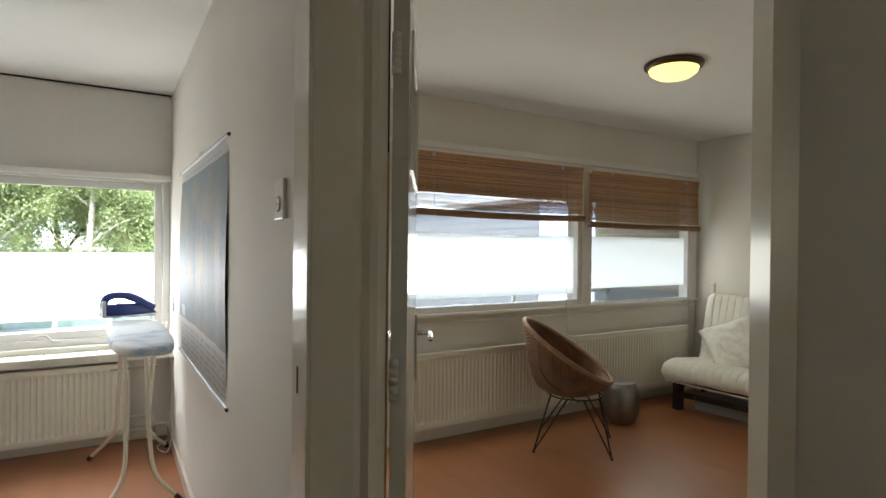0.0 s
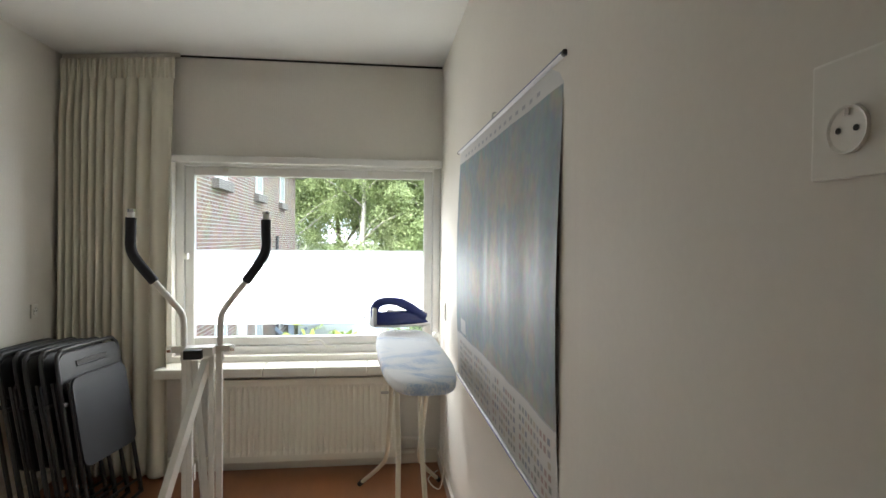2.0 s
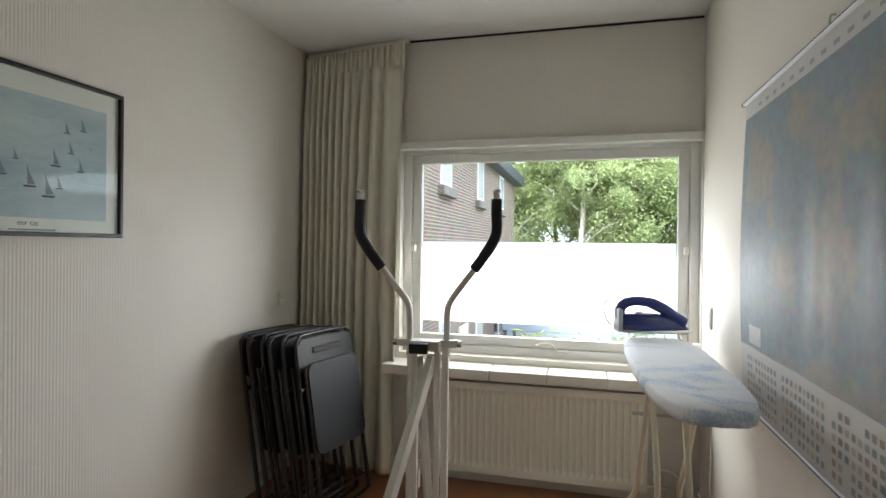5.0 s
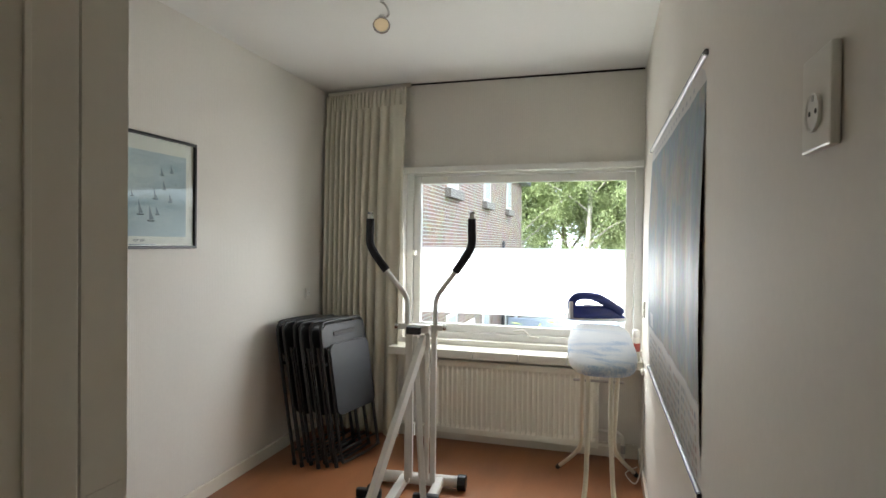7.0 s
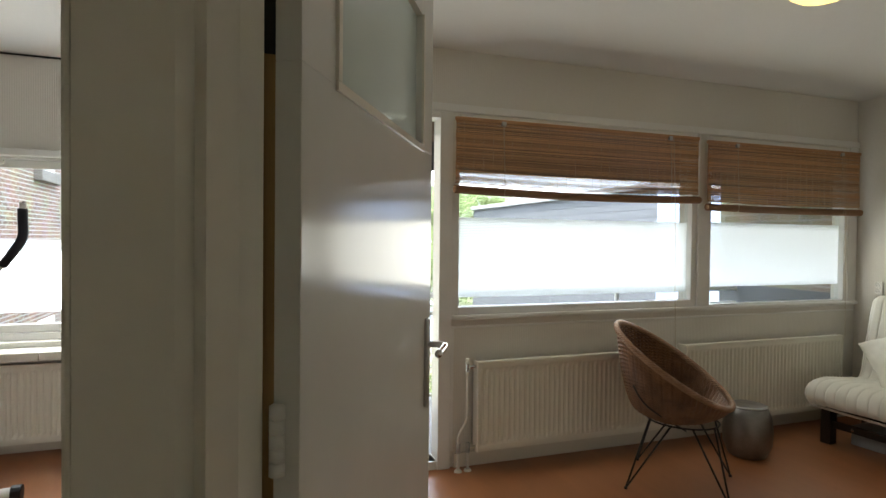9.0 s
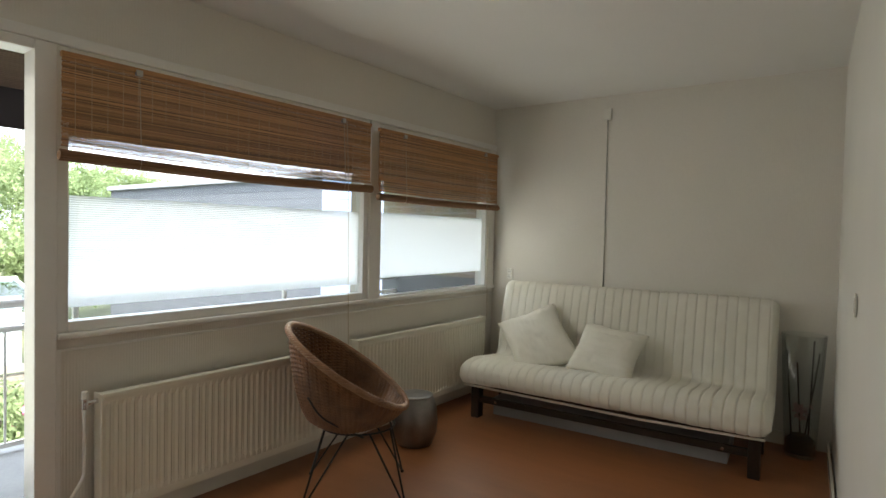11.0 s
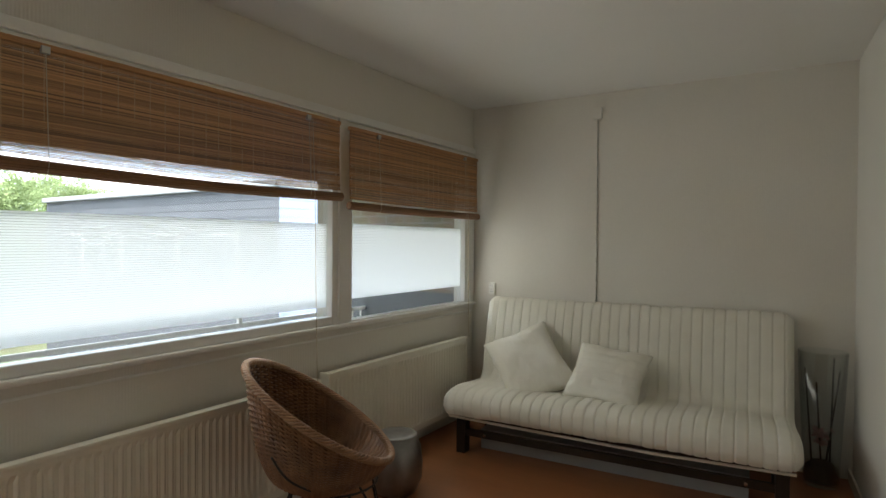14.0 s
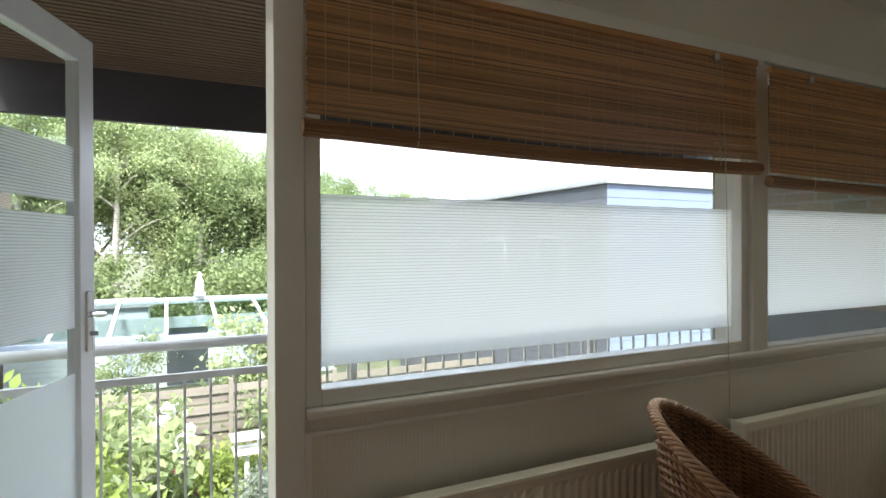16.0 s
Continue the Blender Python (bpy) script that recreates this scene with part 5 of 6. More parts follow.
# ---- large room: sofa bed ----
def sofa():
    s = thing("sofa_bed", "white quilted sofa bed on a black-brown wooden frame", "sofa", (3.935, 3.685, 0), 4.8)
    L = 1.0
    sec = smooth_path([(-0.115, 0.285), (-0.135, 0.33), (-0.12, 0.395), (-0.06, 0.435), (0.05, 0.445), (0.25, 0.425), (0.42, 0.41), (0.475, 0.43), (0.50, 0.50), (0.545, 0.70), (0.60, 0.90), (0.625, 0.965), (0.665, 0.985), (0.715, 0.955), (0.72, 0.90), (0.675, 0.68), (0.62, 0.45), (0.57, 0.32), (0.5, 0.262), (0.25, 0.255), (0.0, 0.252)], 4)
    pts = [(p[0], p[1]) for p in sec]
    n = len(pts)
    cen = [((pts[(i + 1) % n][0] - pts[i - 1][0]), (pts[(i + 1) % n][1] - pts[i - 1][1])) for i in range(n)]
    rnd = random.Random(5)
    na, pitch = 500, 0.064
    bm = B()
    rings = []
    for a in range(na + 1):
        y = -L + 2 * L * a / na
        k = min(1.0, 0.12 * abs(math.sin(math.pi * (y + 3) / pitch)) + 0.88 * min(1.0, 2.4 * abs(math.sin(math.pi * (y + 3) / pitch))) ** 0.6)
        endk = max(0.0, (abs(y) - (L - 0.06)) / 0.06)
        ring = []
        for i, (x, z) in enumerate(pts):
            tx, tz = cen[i]
            ln = math.hypot(tx, tz) or 1
            nx, nz = -tz / ln, tx / ln
            d = 0.0075 * (k - 1) + 0.006 * noise.noise((x * 5, y * 5, z * 5)) + 0.004 * noise.noise((x * 22, y * 14, z * 22))
            d -= 0.045 * endk * endk
            ring.append(bm.verts.new((x + nx * d, y - math.copysign(0.012 * endk * 0.2, y), z + nz * d)))
        rings.append(ring)
    for u, v in zip(rings, rings[1:]):
        for i in range(n):
            bm.faces.new((u[i], u[(i + 1) % n], v[(i + 1) % n], v[i]))
    for r in (rings[0], rings[-1]):
        cap = bm.faces.new([bm.verts.new(v.co) for v in r])
        bmesh.ops.triangulate(bm, faces=[cap], ngon_method="EAR_CLIP")
    part("mattress", bm, QUILT, s, "white quilted mattress cover", smooth=True)
    bm = B()
    tube(bm, [(-0.06, -0.97, 0.256), (-0.07, -0.3, 0.244), (-0.065, 0.4, 0.25), (-0.06, 0.97, 0.257)], 0.008, 6)
    part("cover_hem", bm, QUILT, s)
    part("front_rail", box(0.01, 0.05, -0.92, 0.92, 0.225, 0.25, bevel=0.003), DARKWOOD, s)
    part("lower_rail", box(0.02, 0.05, -0.885, 0.885, 0.115, 0.16, bevel=0.003), DARKWOOD, s)
    for y in (-0.915, 0.915):
        lg = part("leg", box(0.0, 0.075, y - 0.032, y + 0.032, 0, 0.235, bevel=0.004), DARKWOOD, s)
        part("leg", box(0.46, 0.53, y - 0.03, y + 0.03, 0, 0.25, bevel=0.004), DARKWOOD, s)
        part("side_rail", box(0.075, 0.46, y - 0.018, y + 0.018, 0.19, 0.245, bevel=0.003), DARKWOOD, s)
        part("bolt", lathe(B(), [(0, 0.004), (0.010, 0.003), (0.011, 0)], 12, pose(0.019, y * 0.82, 0.137, 0, -90)), CHROME, s)
    return s


sofa()
bxs = thing("storage_box", "flat grey storage box under the sofa", "box", (4.115, 3.735, 0), 4.8)
part("body", box(-0.03, 0.4, -0.80, 0.80, 0.0, 0.115, bevel=0.004), BOXGREY, bxs)
part("lid", box(-0.034, 0.404, -0.804, 0.804, 0.1155, 0.128, bevel=0.003), BOXGREY, bxs)


def cushion(label, loc, rot, w, h, t, seed, quilt=False):
    c = thing("cushion", label, "cushion")
    c.matrix_world = pose(*loc, 0, 0, rot[2]) @ pose(0, 0, 0, 0, -rot[0], 0) @ pose(0, 0, 0, 0, 0, rot[1])
    N = 46

    def side_(sgn):
        def f(u, v):
            a, b = 2 * u - 1, 2 * v - 1
            e = max(0.0, (1 - a ** 4) * (1 - b ** 4)) ** 0.5
            pinch = 1 - 0.10 * (1 - abs(a)) * abs(b) ** 2
            pinch2 = 1 - 0.10 * (1 - abs(b)) * abs(a) ** 2
            z = sgn * t * e * (1 + 0.22 * noise.noise((a * 2 + seed, b * 2, sgn)))
            z += 0.007 * e * noise.noise((a * 5 + seed, b * 5, 2.0 * sgn)) + 0.005 * noise.noise((a * 4 + b * 6, b * 16 + seed, sgn)) * e
            if quilt:
                z -= sgn * 0.009 * e * (1 - abs(math.sin(math.pi * a * 3.5)) ** 0.5)
            return (a * w * pinch2, b * h * pinch, z)
        return f
    bm = sheet(side_(1), N, N)
    b2 = sheet(side_(-1), N, N)
    me = bpy.data.meshes.new("tmp")
    b2.to_mesh(me)
    b2.free()
    bm.from_mesh(me)
    bpy.data.meshes.remove(me)
    bmesh.ops.remove_doubles(bm, verts=bm.verts, dist=0.0008)
    part("cover", bm, QUILT, c, smooth=True)
    return c


cushion("plain white cushion leaning on its corner on the sofa", (4.20, 4.26, 0.575), (48, 30, 16), 0.275, 0.235, 0.075, 3.0)
cushion("white quilted cushion on the sofa seat", (4.24, 3.74, 0.555), (46, -7, 4), 0.21, 0.235, 0.07, 8.0, True)


# ---- large room: vase and fixtures ----
def vase():
    v = thing("glass_vase", "tall clear glass vase with dark sticks and a pink flower", "vase", (4.62, 2.60, 0))
    g = part("glass", lathe(B(), [(0, 0.002), (0.083, 0.002), (0.088, 0.010), (0.125, 0.78), (0.122, 0.782), (0.085, 0.02), (0, 0.014)], 36), VASEG, v, smooth=True)
    g.visible_shadow = False
    part("potting_soil", lathe(B(), [(0, 0.024), (0.080, 0.026), (0.084, 0.10), (0.05, 0.135), (0, 0.145)], 24), mat("dark_moss", (0.075, 0.07, 0.055), 0.9, var=0.5, scale=60, bump=0.6, dist=0.01), v)
    for a, b, h in (((-0.03, 0.045), (-0.05, 0.085), 0.68), ((0.0, 0.0), (-0.02, 0.03), 0.60), ((0.03, -0.04), (0.02, -0.055), 0.74), ((0.02, -0.02), (0.05, -0.085), 0.66)):
        part("stick", tube(B(), [(a[0], a[1], 0.1), (b[0], b[1], h)], 0.005, 6), DARKWOOD, v)
    bm = B()
    rnd = random.Random(7)
    for k in range(46):
        th, r, z = rnd.uniform(0, 6.28), rnd.uniform(0.01, 0.055), rnd.uniform(0.24, 0.33)
        m = Matrix.Translation((r * math.cos(th) - 0.01, r * math.sin(th), z)) @ Euler((rnd.uniform(-0.9, 0.9), rnd.uniform(-0.9, 0.9), th)).to_matrix().to_4x4()
        vs = [bm.verts.new(m @ Vector(q)) for q in ((-0.018, 0, 0), (0, -0.016, 0.006), (0.022, 0, 0.002), (0, 0.016, 0.006))]
        bm.faces.new(vs)
    part("flower", bm, mat("dusty_pink_petals", (0.50, 0.33, 0.30), 0.8, var=0.2, scale=30), v, "dusty pink artificial flower", smooth=True)
    return v


vase()
k = wdir * 2.37
sw = thing("wall_switch", "small white switch plate on the wall", "switch", tuple(JAMB + k + side * 0.006 + Vector((0, 0, 1.128))), math.degrees(math.atan2(wdir.y, wdir.x)))
part("plate", box(-0.03, 0.03, 0.0, 0.006, -0.045, 0.045, bevel=0.003), WHITEP, sw)
part("rocker", box(-0.018, 0.018, 0.006, 0.009, -0.028, 0.028, bevel=0.002), PAPER, sw)
du = thing("cable_duct", "white cable duct with a junction box on the wall", "cable duct", (4.741, 3.976, 0), 2.2)
part("duct", tube(B(), [(-0.006, 0, 0.9), (-0.006, 0, 2.30)], 0.0045, 8), mat("grey_cable_sleeve", (0.50, 0.48, 0.44), 0.6, var=0.4, scale=40, fine=200, stretch=(1, 1, 1.5)), du, smooth=True)
part("junction_box", box(-0.028, 0, -0.032, 0.032, 2.30, 2.385, bevel=0.004), WHITEP, du)


def ceiling_lamp():
    l = thing("ceiling_lamp", "bronze-rimmed ceiling lamp with a lit amber glass bowl", "lamp", (2.43, 3.595, H))
    part("rim", lathe(B(), [(0, -0.001), (0.155, -0.001), (0.165, -0.008), (0.165, -0.022), (0.150, -0.036), (0.138, -0.036)], 44), BRONZE, l, "bronze metal rim", smooth=True)
    part("bowl", lathe(B(), [(0.140, -0.034), (0.130, -0.058), (0.095, -0.082), (0.05, -0.094), (0, -0.098)], 44), LAMPG, l, "lit amber glass bowl", smooth=True)
    return l


ceiling_lamp()


# ---- balcony door ----
def balcony_door():
    d = thing("balcony_door", "white glazed balcony door with striped film, open outwards", "door", (0.395, 5.075, 0.06), 70)
    L, HH = 0.80, 2.02
    bm = B()
    bx(bm, 0, 0.095, -0.045, 0, 0, HH, 0.004)
    bx(bm, L - 0.095, L, -0.045, 0, 0, HH, 0.004)
    bx(bm, 0.095, L - 0.095, -0.045, 0, HH - 0.095, HH, 0.004)
    bx(bm, 0.095, L - 0.095, -0.045, 0, 0.0, 0.12, 0.004)
    part("leaf", bm, FRAME, d)
    g = part("pane", box(0.09, L - 0.09, -0.026, -0.021, 0.115, HH - 0.09), GLASS, d)
    g.visible_shadow = False
    for z0, z1, m in ((1.445, 1.63, DOORFILM), (1.02, 1.40, DOORFILM), (0.2, 0.865, FILM1)):
        g = part("privacy_film", quad(0.098, L - 0.098, -0.028, z0, z1), m, d)
        g.visible_shadow = False
    pl = part("handle_plate", box(L - 0.066, L - 0.032, -0.053, -0.045, 0.93, 1.14, bevel=0.008), WHITEP, d)
    part("lever", tube(B(), smooth_path([(L - 0.05, -0.05, 1.06), (L - 0.05, -0.095, 1.06), (L - 0.075, -0.105, 1.06), (L - 0.16, -0.105, 1.07)]), 0.009, 8), CHROME, pl, smooth=True)
    part("key", box(L - 0.052, L - 0.046, -0.08, -0.05, 0.985, 1.0), STEEL, pl)
    return d


balcony_door()

# ---- balcony ----
GROUND = -2.75
structure("balcony_floor", box(0.14, 5.2, 5.125, 6.62, -0.16, -0.02, bevel=0.01), mat("balcony_concrete", (0.36, 0.36, 0.34), 0.9, var=0.2, scale=3, fine=80, bump=0.2))
SOFFIT = mat("brown_stained_boards", (0.15, 0.088, 0.062), 0.75, var=0.35, scale=5, fine=60, bump=0.15, stretch=(0.6, 6, 6), random_var=0.3)
# near-black backing colour that paints the shade between the slats
SOFFITSHADE = mat("soffit_gap_shade", (0.02, 0.014, 0.011), 0.9, var=0.2)
FASCIA = mat("dark_fascia", (0.050, 0.041, 0.044), 0.6, var=0.2, scale=3)
so = tagged(new("balcony_soffit"), kind="structure")
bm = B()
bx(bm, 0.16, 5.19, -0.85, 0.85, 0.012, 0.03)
part("backing", bm, SOFFITSHADE, so)
so.matrix_world = pose(0, 5.95, 2.335, -5.5)
slat_bm = box(0.16, 5.19, -0.0125, 0.0125, 0.0, 0.012)
slat = part("slat", slat_bm, SOFFIT, so)
slat.location = (0, -0.82, 0)
for k in range(1, 47):
    o = bpy.data.objects.new("slat", slat.data)
    scene.collection.objects.link(o)
    o.parent = so
    o.location = (0, -0.82 + k * 0.0355, 0)
structure("balcony_fascia", box(0.14, 5.2, 6.78, 6.82, 2.0, 2.30), FASCIA)


def railing():
    r = thing("balcony_railing", "white painted steel balcony railing with thin balusters", "railing", (0.2, 6.42, -0.05))
    part("top_rail", tube(B(), [(0, 0, 0.935), (4.95, 0, 0.935)], 0.025, 12), WHITEST, r, smooth=True)
    part("mid_rail", box(0, 4.95, -0.012, 0.012, 0.765, 0.80, bevel=0.003), WHITEST, r)
    part("bottom_rail", box(0, 4.95, -0.012, 0.012, 0.06, 0.09, bevel=0.003), WHITEST, r)
    for x in (0.02, 1.65, 3.3, 4.93):
        part("post", box(x - 0.016, x + 0.016, -0.016, 0.016, 0.0, 0.93, bevel=0.003), WHITEST, r)
    base = part("baluster", box(-0.006, 0.006, -0.006, 0.006, 0.09, 0.765), WHITEST, r)
    base.location = (0.12, 0, 0)
    x = 0.24
    while x < 4.9:
        o = bpy.data.objects.new("baluster", base.data)
        scene.collection.objects.link(o)
        o.parent = r
        o.location = (x, 0, 0)
        x += 0.115
    return r


railing()
structure("balcony_end_wall", box(5.0, 5.2, 5.125, 6.65, -0.02, 2.3), brick_wall("pale_brick", (0.42, 0.36, 0.27), (0.33, 0.28, 0.2), (0.45, 0.42, 0.36)))
structure("balcony_end_plinth", box(4.985, 4.998, 5.2, 6.63, 0.0, 0.93), mat("grey_flashing", (0.12, 0.125, 0.13), 0.6, var=0.15))
OUTBRICK = brick_wall("house_brick", (0.26, 0.17, 0.12), (0.20, 0.13, 0.10), (0.34, 0.32, 0.28))
# made white so that it bounces daylight onto the balcony door film
structure("outer_wall_small_room", box(0.125, 0.15, 5.125, 6.2, -0.02, 2.6), mat("white_bounce_paint", (0.78, 0.78, 0.76), 0.6, var=0.08, scale=2, fine=50, bump=0.1))
structure("outer_wall_below", box(-2.4, 5.2, 5.0, 6.2, GROUND, -0.165), OUTBRICK)


# ---- outside ----
def ground_sheet():
    bm = B()
    bx(bm, -400, 400, -380, 420, GROUND - 0.3, GROUND)
    m = mat("garden_ground", (0.10, 0.12, 0.05), 0.95, var=0.4, scale=0.5, fine=8, bump=0.4, dist=0.05, dark=(0.06, 0.05, 0.035))
    return structure("ground", bm, m)


ground_sheet()


def brick_house():
    h = thing("brick_house", "brown brick neighbouring house with white windows", "house", (-3.6, 10.5, GROUND))
    bk = brick_wall("weathered_brown_brick", (0.30, 0.185, 0.125), (0.17, 0.105, 0.08), (0.48, 0.45, 0.40))
    part("wall", box(-6, 0, 0, 15.4, 0, 6.55), bk, h)
    part("roof", box(-6.3, 0.35, -0.3, 15.75, 6.55, 6.95, bevel=0.03), mat("dark_roof_edge", (0.06, 0.07, 0.09), 0.5), h)
    white = mat("white_window_paint", (0.78, 0.78, 0.76), 0.4)
    stone = mat("grey_stone_sill", (0.20, 0.18, 0.16), 0.85, var=0.25)
    for y in (0.3, 4.2, 8.1, 12.0):
        for z, hh in ((5.35, 1.15), (1.0, 1.5)):
            w = part("window", box(-0.04, 0.03, y - 0.45, y + 0.45, z, z + hh), white, h)
            part("window_pane", box(0.031, 0.036, y - 0.36, y + 0.36, z + 0.08, z + hh - 0.08), mat("pale_curtained_glass", (0.55, 0.58, 0.58), 0.15), w)
            part("window_sill", box(0.0, 0.14, y - 0.62, y + 0.62, z - 0.22, z - 0.02, bevel=0.01), stone, w)
    part("downpipe", tube(B(), [(0.09, 10.6, 0), (0.09, 10.6, 4.2)], 0.05, 8), mat("dark_pipe", (0.05, 0.05, 0.055), 0.5), h)
    part("garden_door", box(-0.02, 0.05, 5.6, 6.5, 0.0, 2.1), white, h)
    return h


brick_house()


def flat_house():
    h = thing("clad_house", "low building with dark slate and blue-grey cladding", "house", (7.35, 10.45, GROUND))
    slate = mat("dark_slate_cladding", (0.13, 0.135, 0.15), 0.7, var=0.15, scale=2)
    blue = mat("blue_grey_cladding", (0.17, 0.21, 0.32), 0.6, var=0.1, scale=2)
    part("wall", box(0, 9, 0, 9, 0, 5.1), slate, h)
    part("roof", box(-0.1, 9.1, -0.1, 9.1, 5.1, 5.22, bevel=0.02), mat("grey_coping", (0.35, 0.35, 0.36), 0.7), h)
    base = part("cladding_board", box(-0.02, -0.002, -0.02, 9, 0.0, 0.150), slate, h)
    b2 = part("cladding_board", box(-0.018, 9, -0.022, -0.002, 0.0, 0.150), blue, h)
    for k in range(0, 33):
        for src in (base, b2):
            o = src if k == 0 else bpy.data.objects.new("cladding_board", src.data)
            if k:
                scene.collection.objects.link(o)
                o.parent = h
            o.location = (0, 0, 0.02 + k * 0.157)
    for y in (1.5, 3.4, 5.6, 7.4):
        w = part("window", box(-0.05, -0.021, y - 0.4, y + 0.4, 3.3, 4.3), mat("white_house_frame", (0.8, 0.8, 0.8), 0.4), h)
        part("pane", box(-0.056, -0.051, y - 0.33, y + 0.33, 3.37, 4.23), mat("dark_house_glass", (0.05, 0.06, 0.07), 0.1), w)
    part("chimney", box(2.0, 2.7, 6.4, 7.1, 5.2, 5.55, bevel=0.02), brick_wall("chimney_brick", (0.3, 0.2, 0.15), (0.25, 0.16, 0.12), (0.4, 0.38, 0.34)), h)
    part("chimney", box(5.0, 5.6, 3.0, 3.6, 5.2, 5.5, bevel=0.02), bpy.data.materials["chimney_brick"], h)
    return h


flat_house()


def pergola():
    p = thing("garden_veranda", "white garden veranda with a glass roof", "veranda", (1.5, 18.6, GROUND))
    white = mat("veranda_white", (0.60, 0.62, 0.63), 0.5, var=0.12)
    roof_glass = glass("veranda_glass", (0.74, 0.80, 0.80), 0.35)
    bl = mat("veranda_grey_blue", (0.24, 0.29, 0.37), 0.5, var=0.08)
    for k in range(8):
        x = -4.2 + k * 1.2
        bm = B()
        bx(bm, -0.04, 0.04, 0, 3.3, -0.04, 0.04, 0, pose(x, 0, 1.98, 9.5))
        part("rafter", bm, white, p)
        if k < 7:
            bm = B()
            bx(bm, 0.05, 1.15, 0.05, 3.25, -0.01, 0.0, 0, pose(x, 0, 2.0, 9.5))
            part("roof_pane", bm, roof_glass, p)
    part("gutter_beam", box(-4.4, 4.3, -0.12, 0.0, 1.72, 1.96, bevel=0.02), bl, p)
    part("ridge_beam", box(-4.4, 4.3, 3.2, 3.3, 2.42, 2.60, bevel=0.02), white, p)
    for x in (-4.2, -1.4, 1.4, 4.1):
        ps = part("post", box(x - 0.07, x + 0.07, -0.11, 0.03, 0, 1.72, bevel=0.01), bl, p)
        for s in (-1, 1):
            bm = B()
            bx(bm, -0.04, 0.04, -0.04, 0.04, 0, 0.55, 0, pose(x + s * 0.05, -0.04, 1.25, 0, s * 45))
            part("brace", bm, bl, ps)
    base = part("siding_board", box(-4.4, 4.3, 2.9, 2.93, 0, 0.135), white, p)
    for k in range(14):
        o = base if k == 0 else bpy.data.objects.new("siding_board", base.data)
        if k:
            scene.collection.objects.link(o)
            o.parent = p
        o.location = (0, 0, 0.05 + k * 0.145)
    # flat dark panel; its colour imitates the shade inside an opening
    part("opening_shade_panel", box(-0.6, 0.5, 2.86, 2.899, 0.1, 1.75), mat("painted_opening_shade", (0.06, 0.065, 0.07), 0.6), p)
    fin = part("finial", lathe(B(), [(0.0, 2.6), (0.16, 2.6), (0.17, 2.72), (0.10, 2.80), (0.13, 2.95), (0.10, 3.10), (0.05, 3.18), (0.075, 3.26), (0.0, 3.36)], 14, pose(0.3, 3.25, 0)), white, p, "white turned garden ornament", smooth=True)
    return p


pergola()


def garden_chair(x, y, rz):
    c = thing("garden_chair", "brown wooden garden chair under the veranda", "chair", (x, y, GROUND), rz, "garden chairs under the veranda")
    m = bpy.data.materials.get("garden_teak") or mat("garden_teak", (0.30, 0.16, 0.08), 0.7, var=0.25, scale=6, fine=60, stretch=(6, 1, 1))
    part("seat", box(-0.26, 0.26, -0.25, 0.25, 0.42, 0.46, bevel=0.008), m, c)
    part("backrest", box(-0.26, 0.26, 0.23, 0.27, 0.52, 1.0, bevel=0.01), m, c)
    for a in (-0.23, 0.23):
        part("leg", box(a - 0.025, a + 0.025, -0.24, -0.19, 0, 0.42), m, c)
        part("leg", box(a - 0.025, a + 0.025, 0.22, 0.27, 0, 1.0), m, c)
        part("armrest", box(a - 0.03, a + 0.03, -0.25, 0.25, 0.62, 0.65), m, c)


garden_chair(3.3, 18.0, 150)
garden_chair(3.95, 18.2, 80)
bt = thing("bird_table", "small white bird table on a post in the bed", "bird table", (1.95, 11.95, GROUND))
part("post", box(-0.03, 0.03, -0.03, 0.03, 0, 1.15), WHITEST, bt)
part("tray", box(-0.19, 0.19, -0.16, 0.16, 1.15, 1.20, bevel=0.008), WHITEST, bt)
part("roof", box(-0.22, 0.22, -0.18, 0.18, 1.36, 1.39, bevel=0.008), WHITEST, bt)
for a in (-0.16, 0.16):
    part("upright", box(a - 0.012, a + 0.012, -0.012, 0.012, 1.20, 1.36), WHITEST, bt)


def fence():
    f = thing("garden_fence", "weathered grey-brown horizontal board fence", "fence", (1.0, 14.0, GROUND))
    m = mat("weathered_fence_wood", (0.22, 0.20, 0.165), 0.85, var=0.3, scale=3, fine=40, bump=0.2, stretch=(1, 8, 8), random_var=0.35)
    base = part("board", box(-0.9, 0.9, -0.01, 0.01, 0, 0.135, bevel=0.003), m, f)
    first = True
    for col in range(-3, 5):
        for k in range(10):
            o = base if first else bpy.data.objects.new("board", base.data)
            if not first:
                scene.collection.objects.link(o)
                o.parent = f
            first = False
            o.location = (col * 1.86, 0.03 * (-1) ** k, 0.06 + k * 0.165)
        part("post", box(col * 1.86 - 0.97, col * 1.86 - 0.89, -0.045, 0.045, 0, 1.78, bevel=0.008), m, f)
    return f


fence()


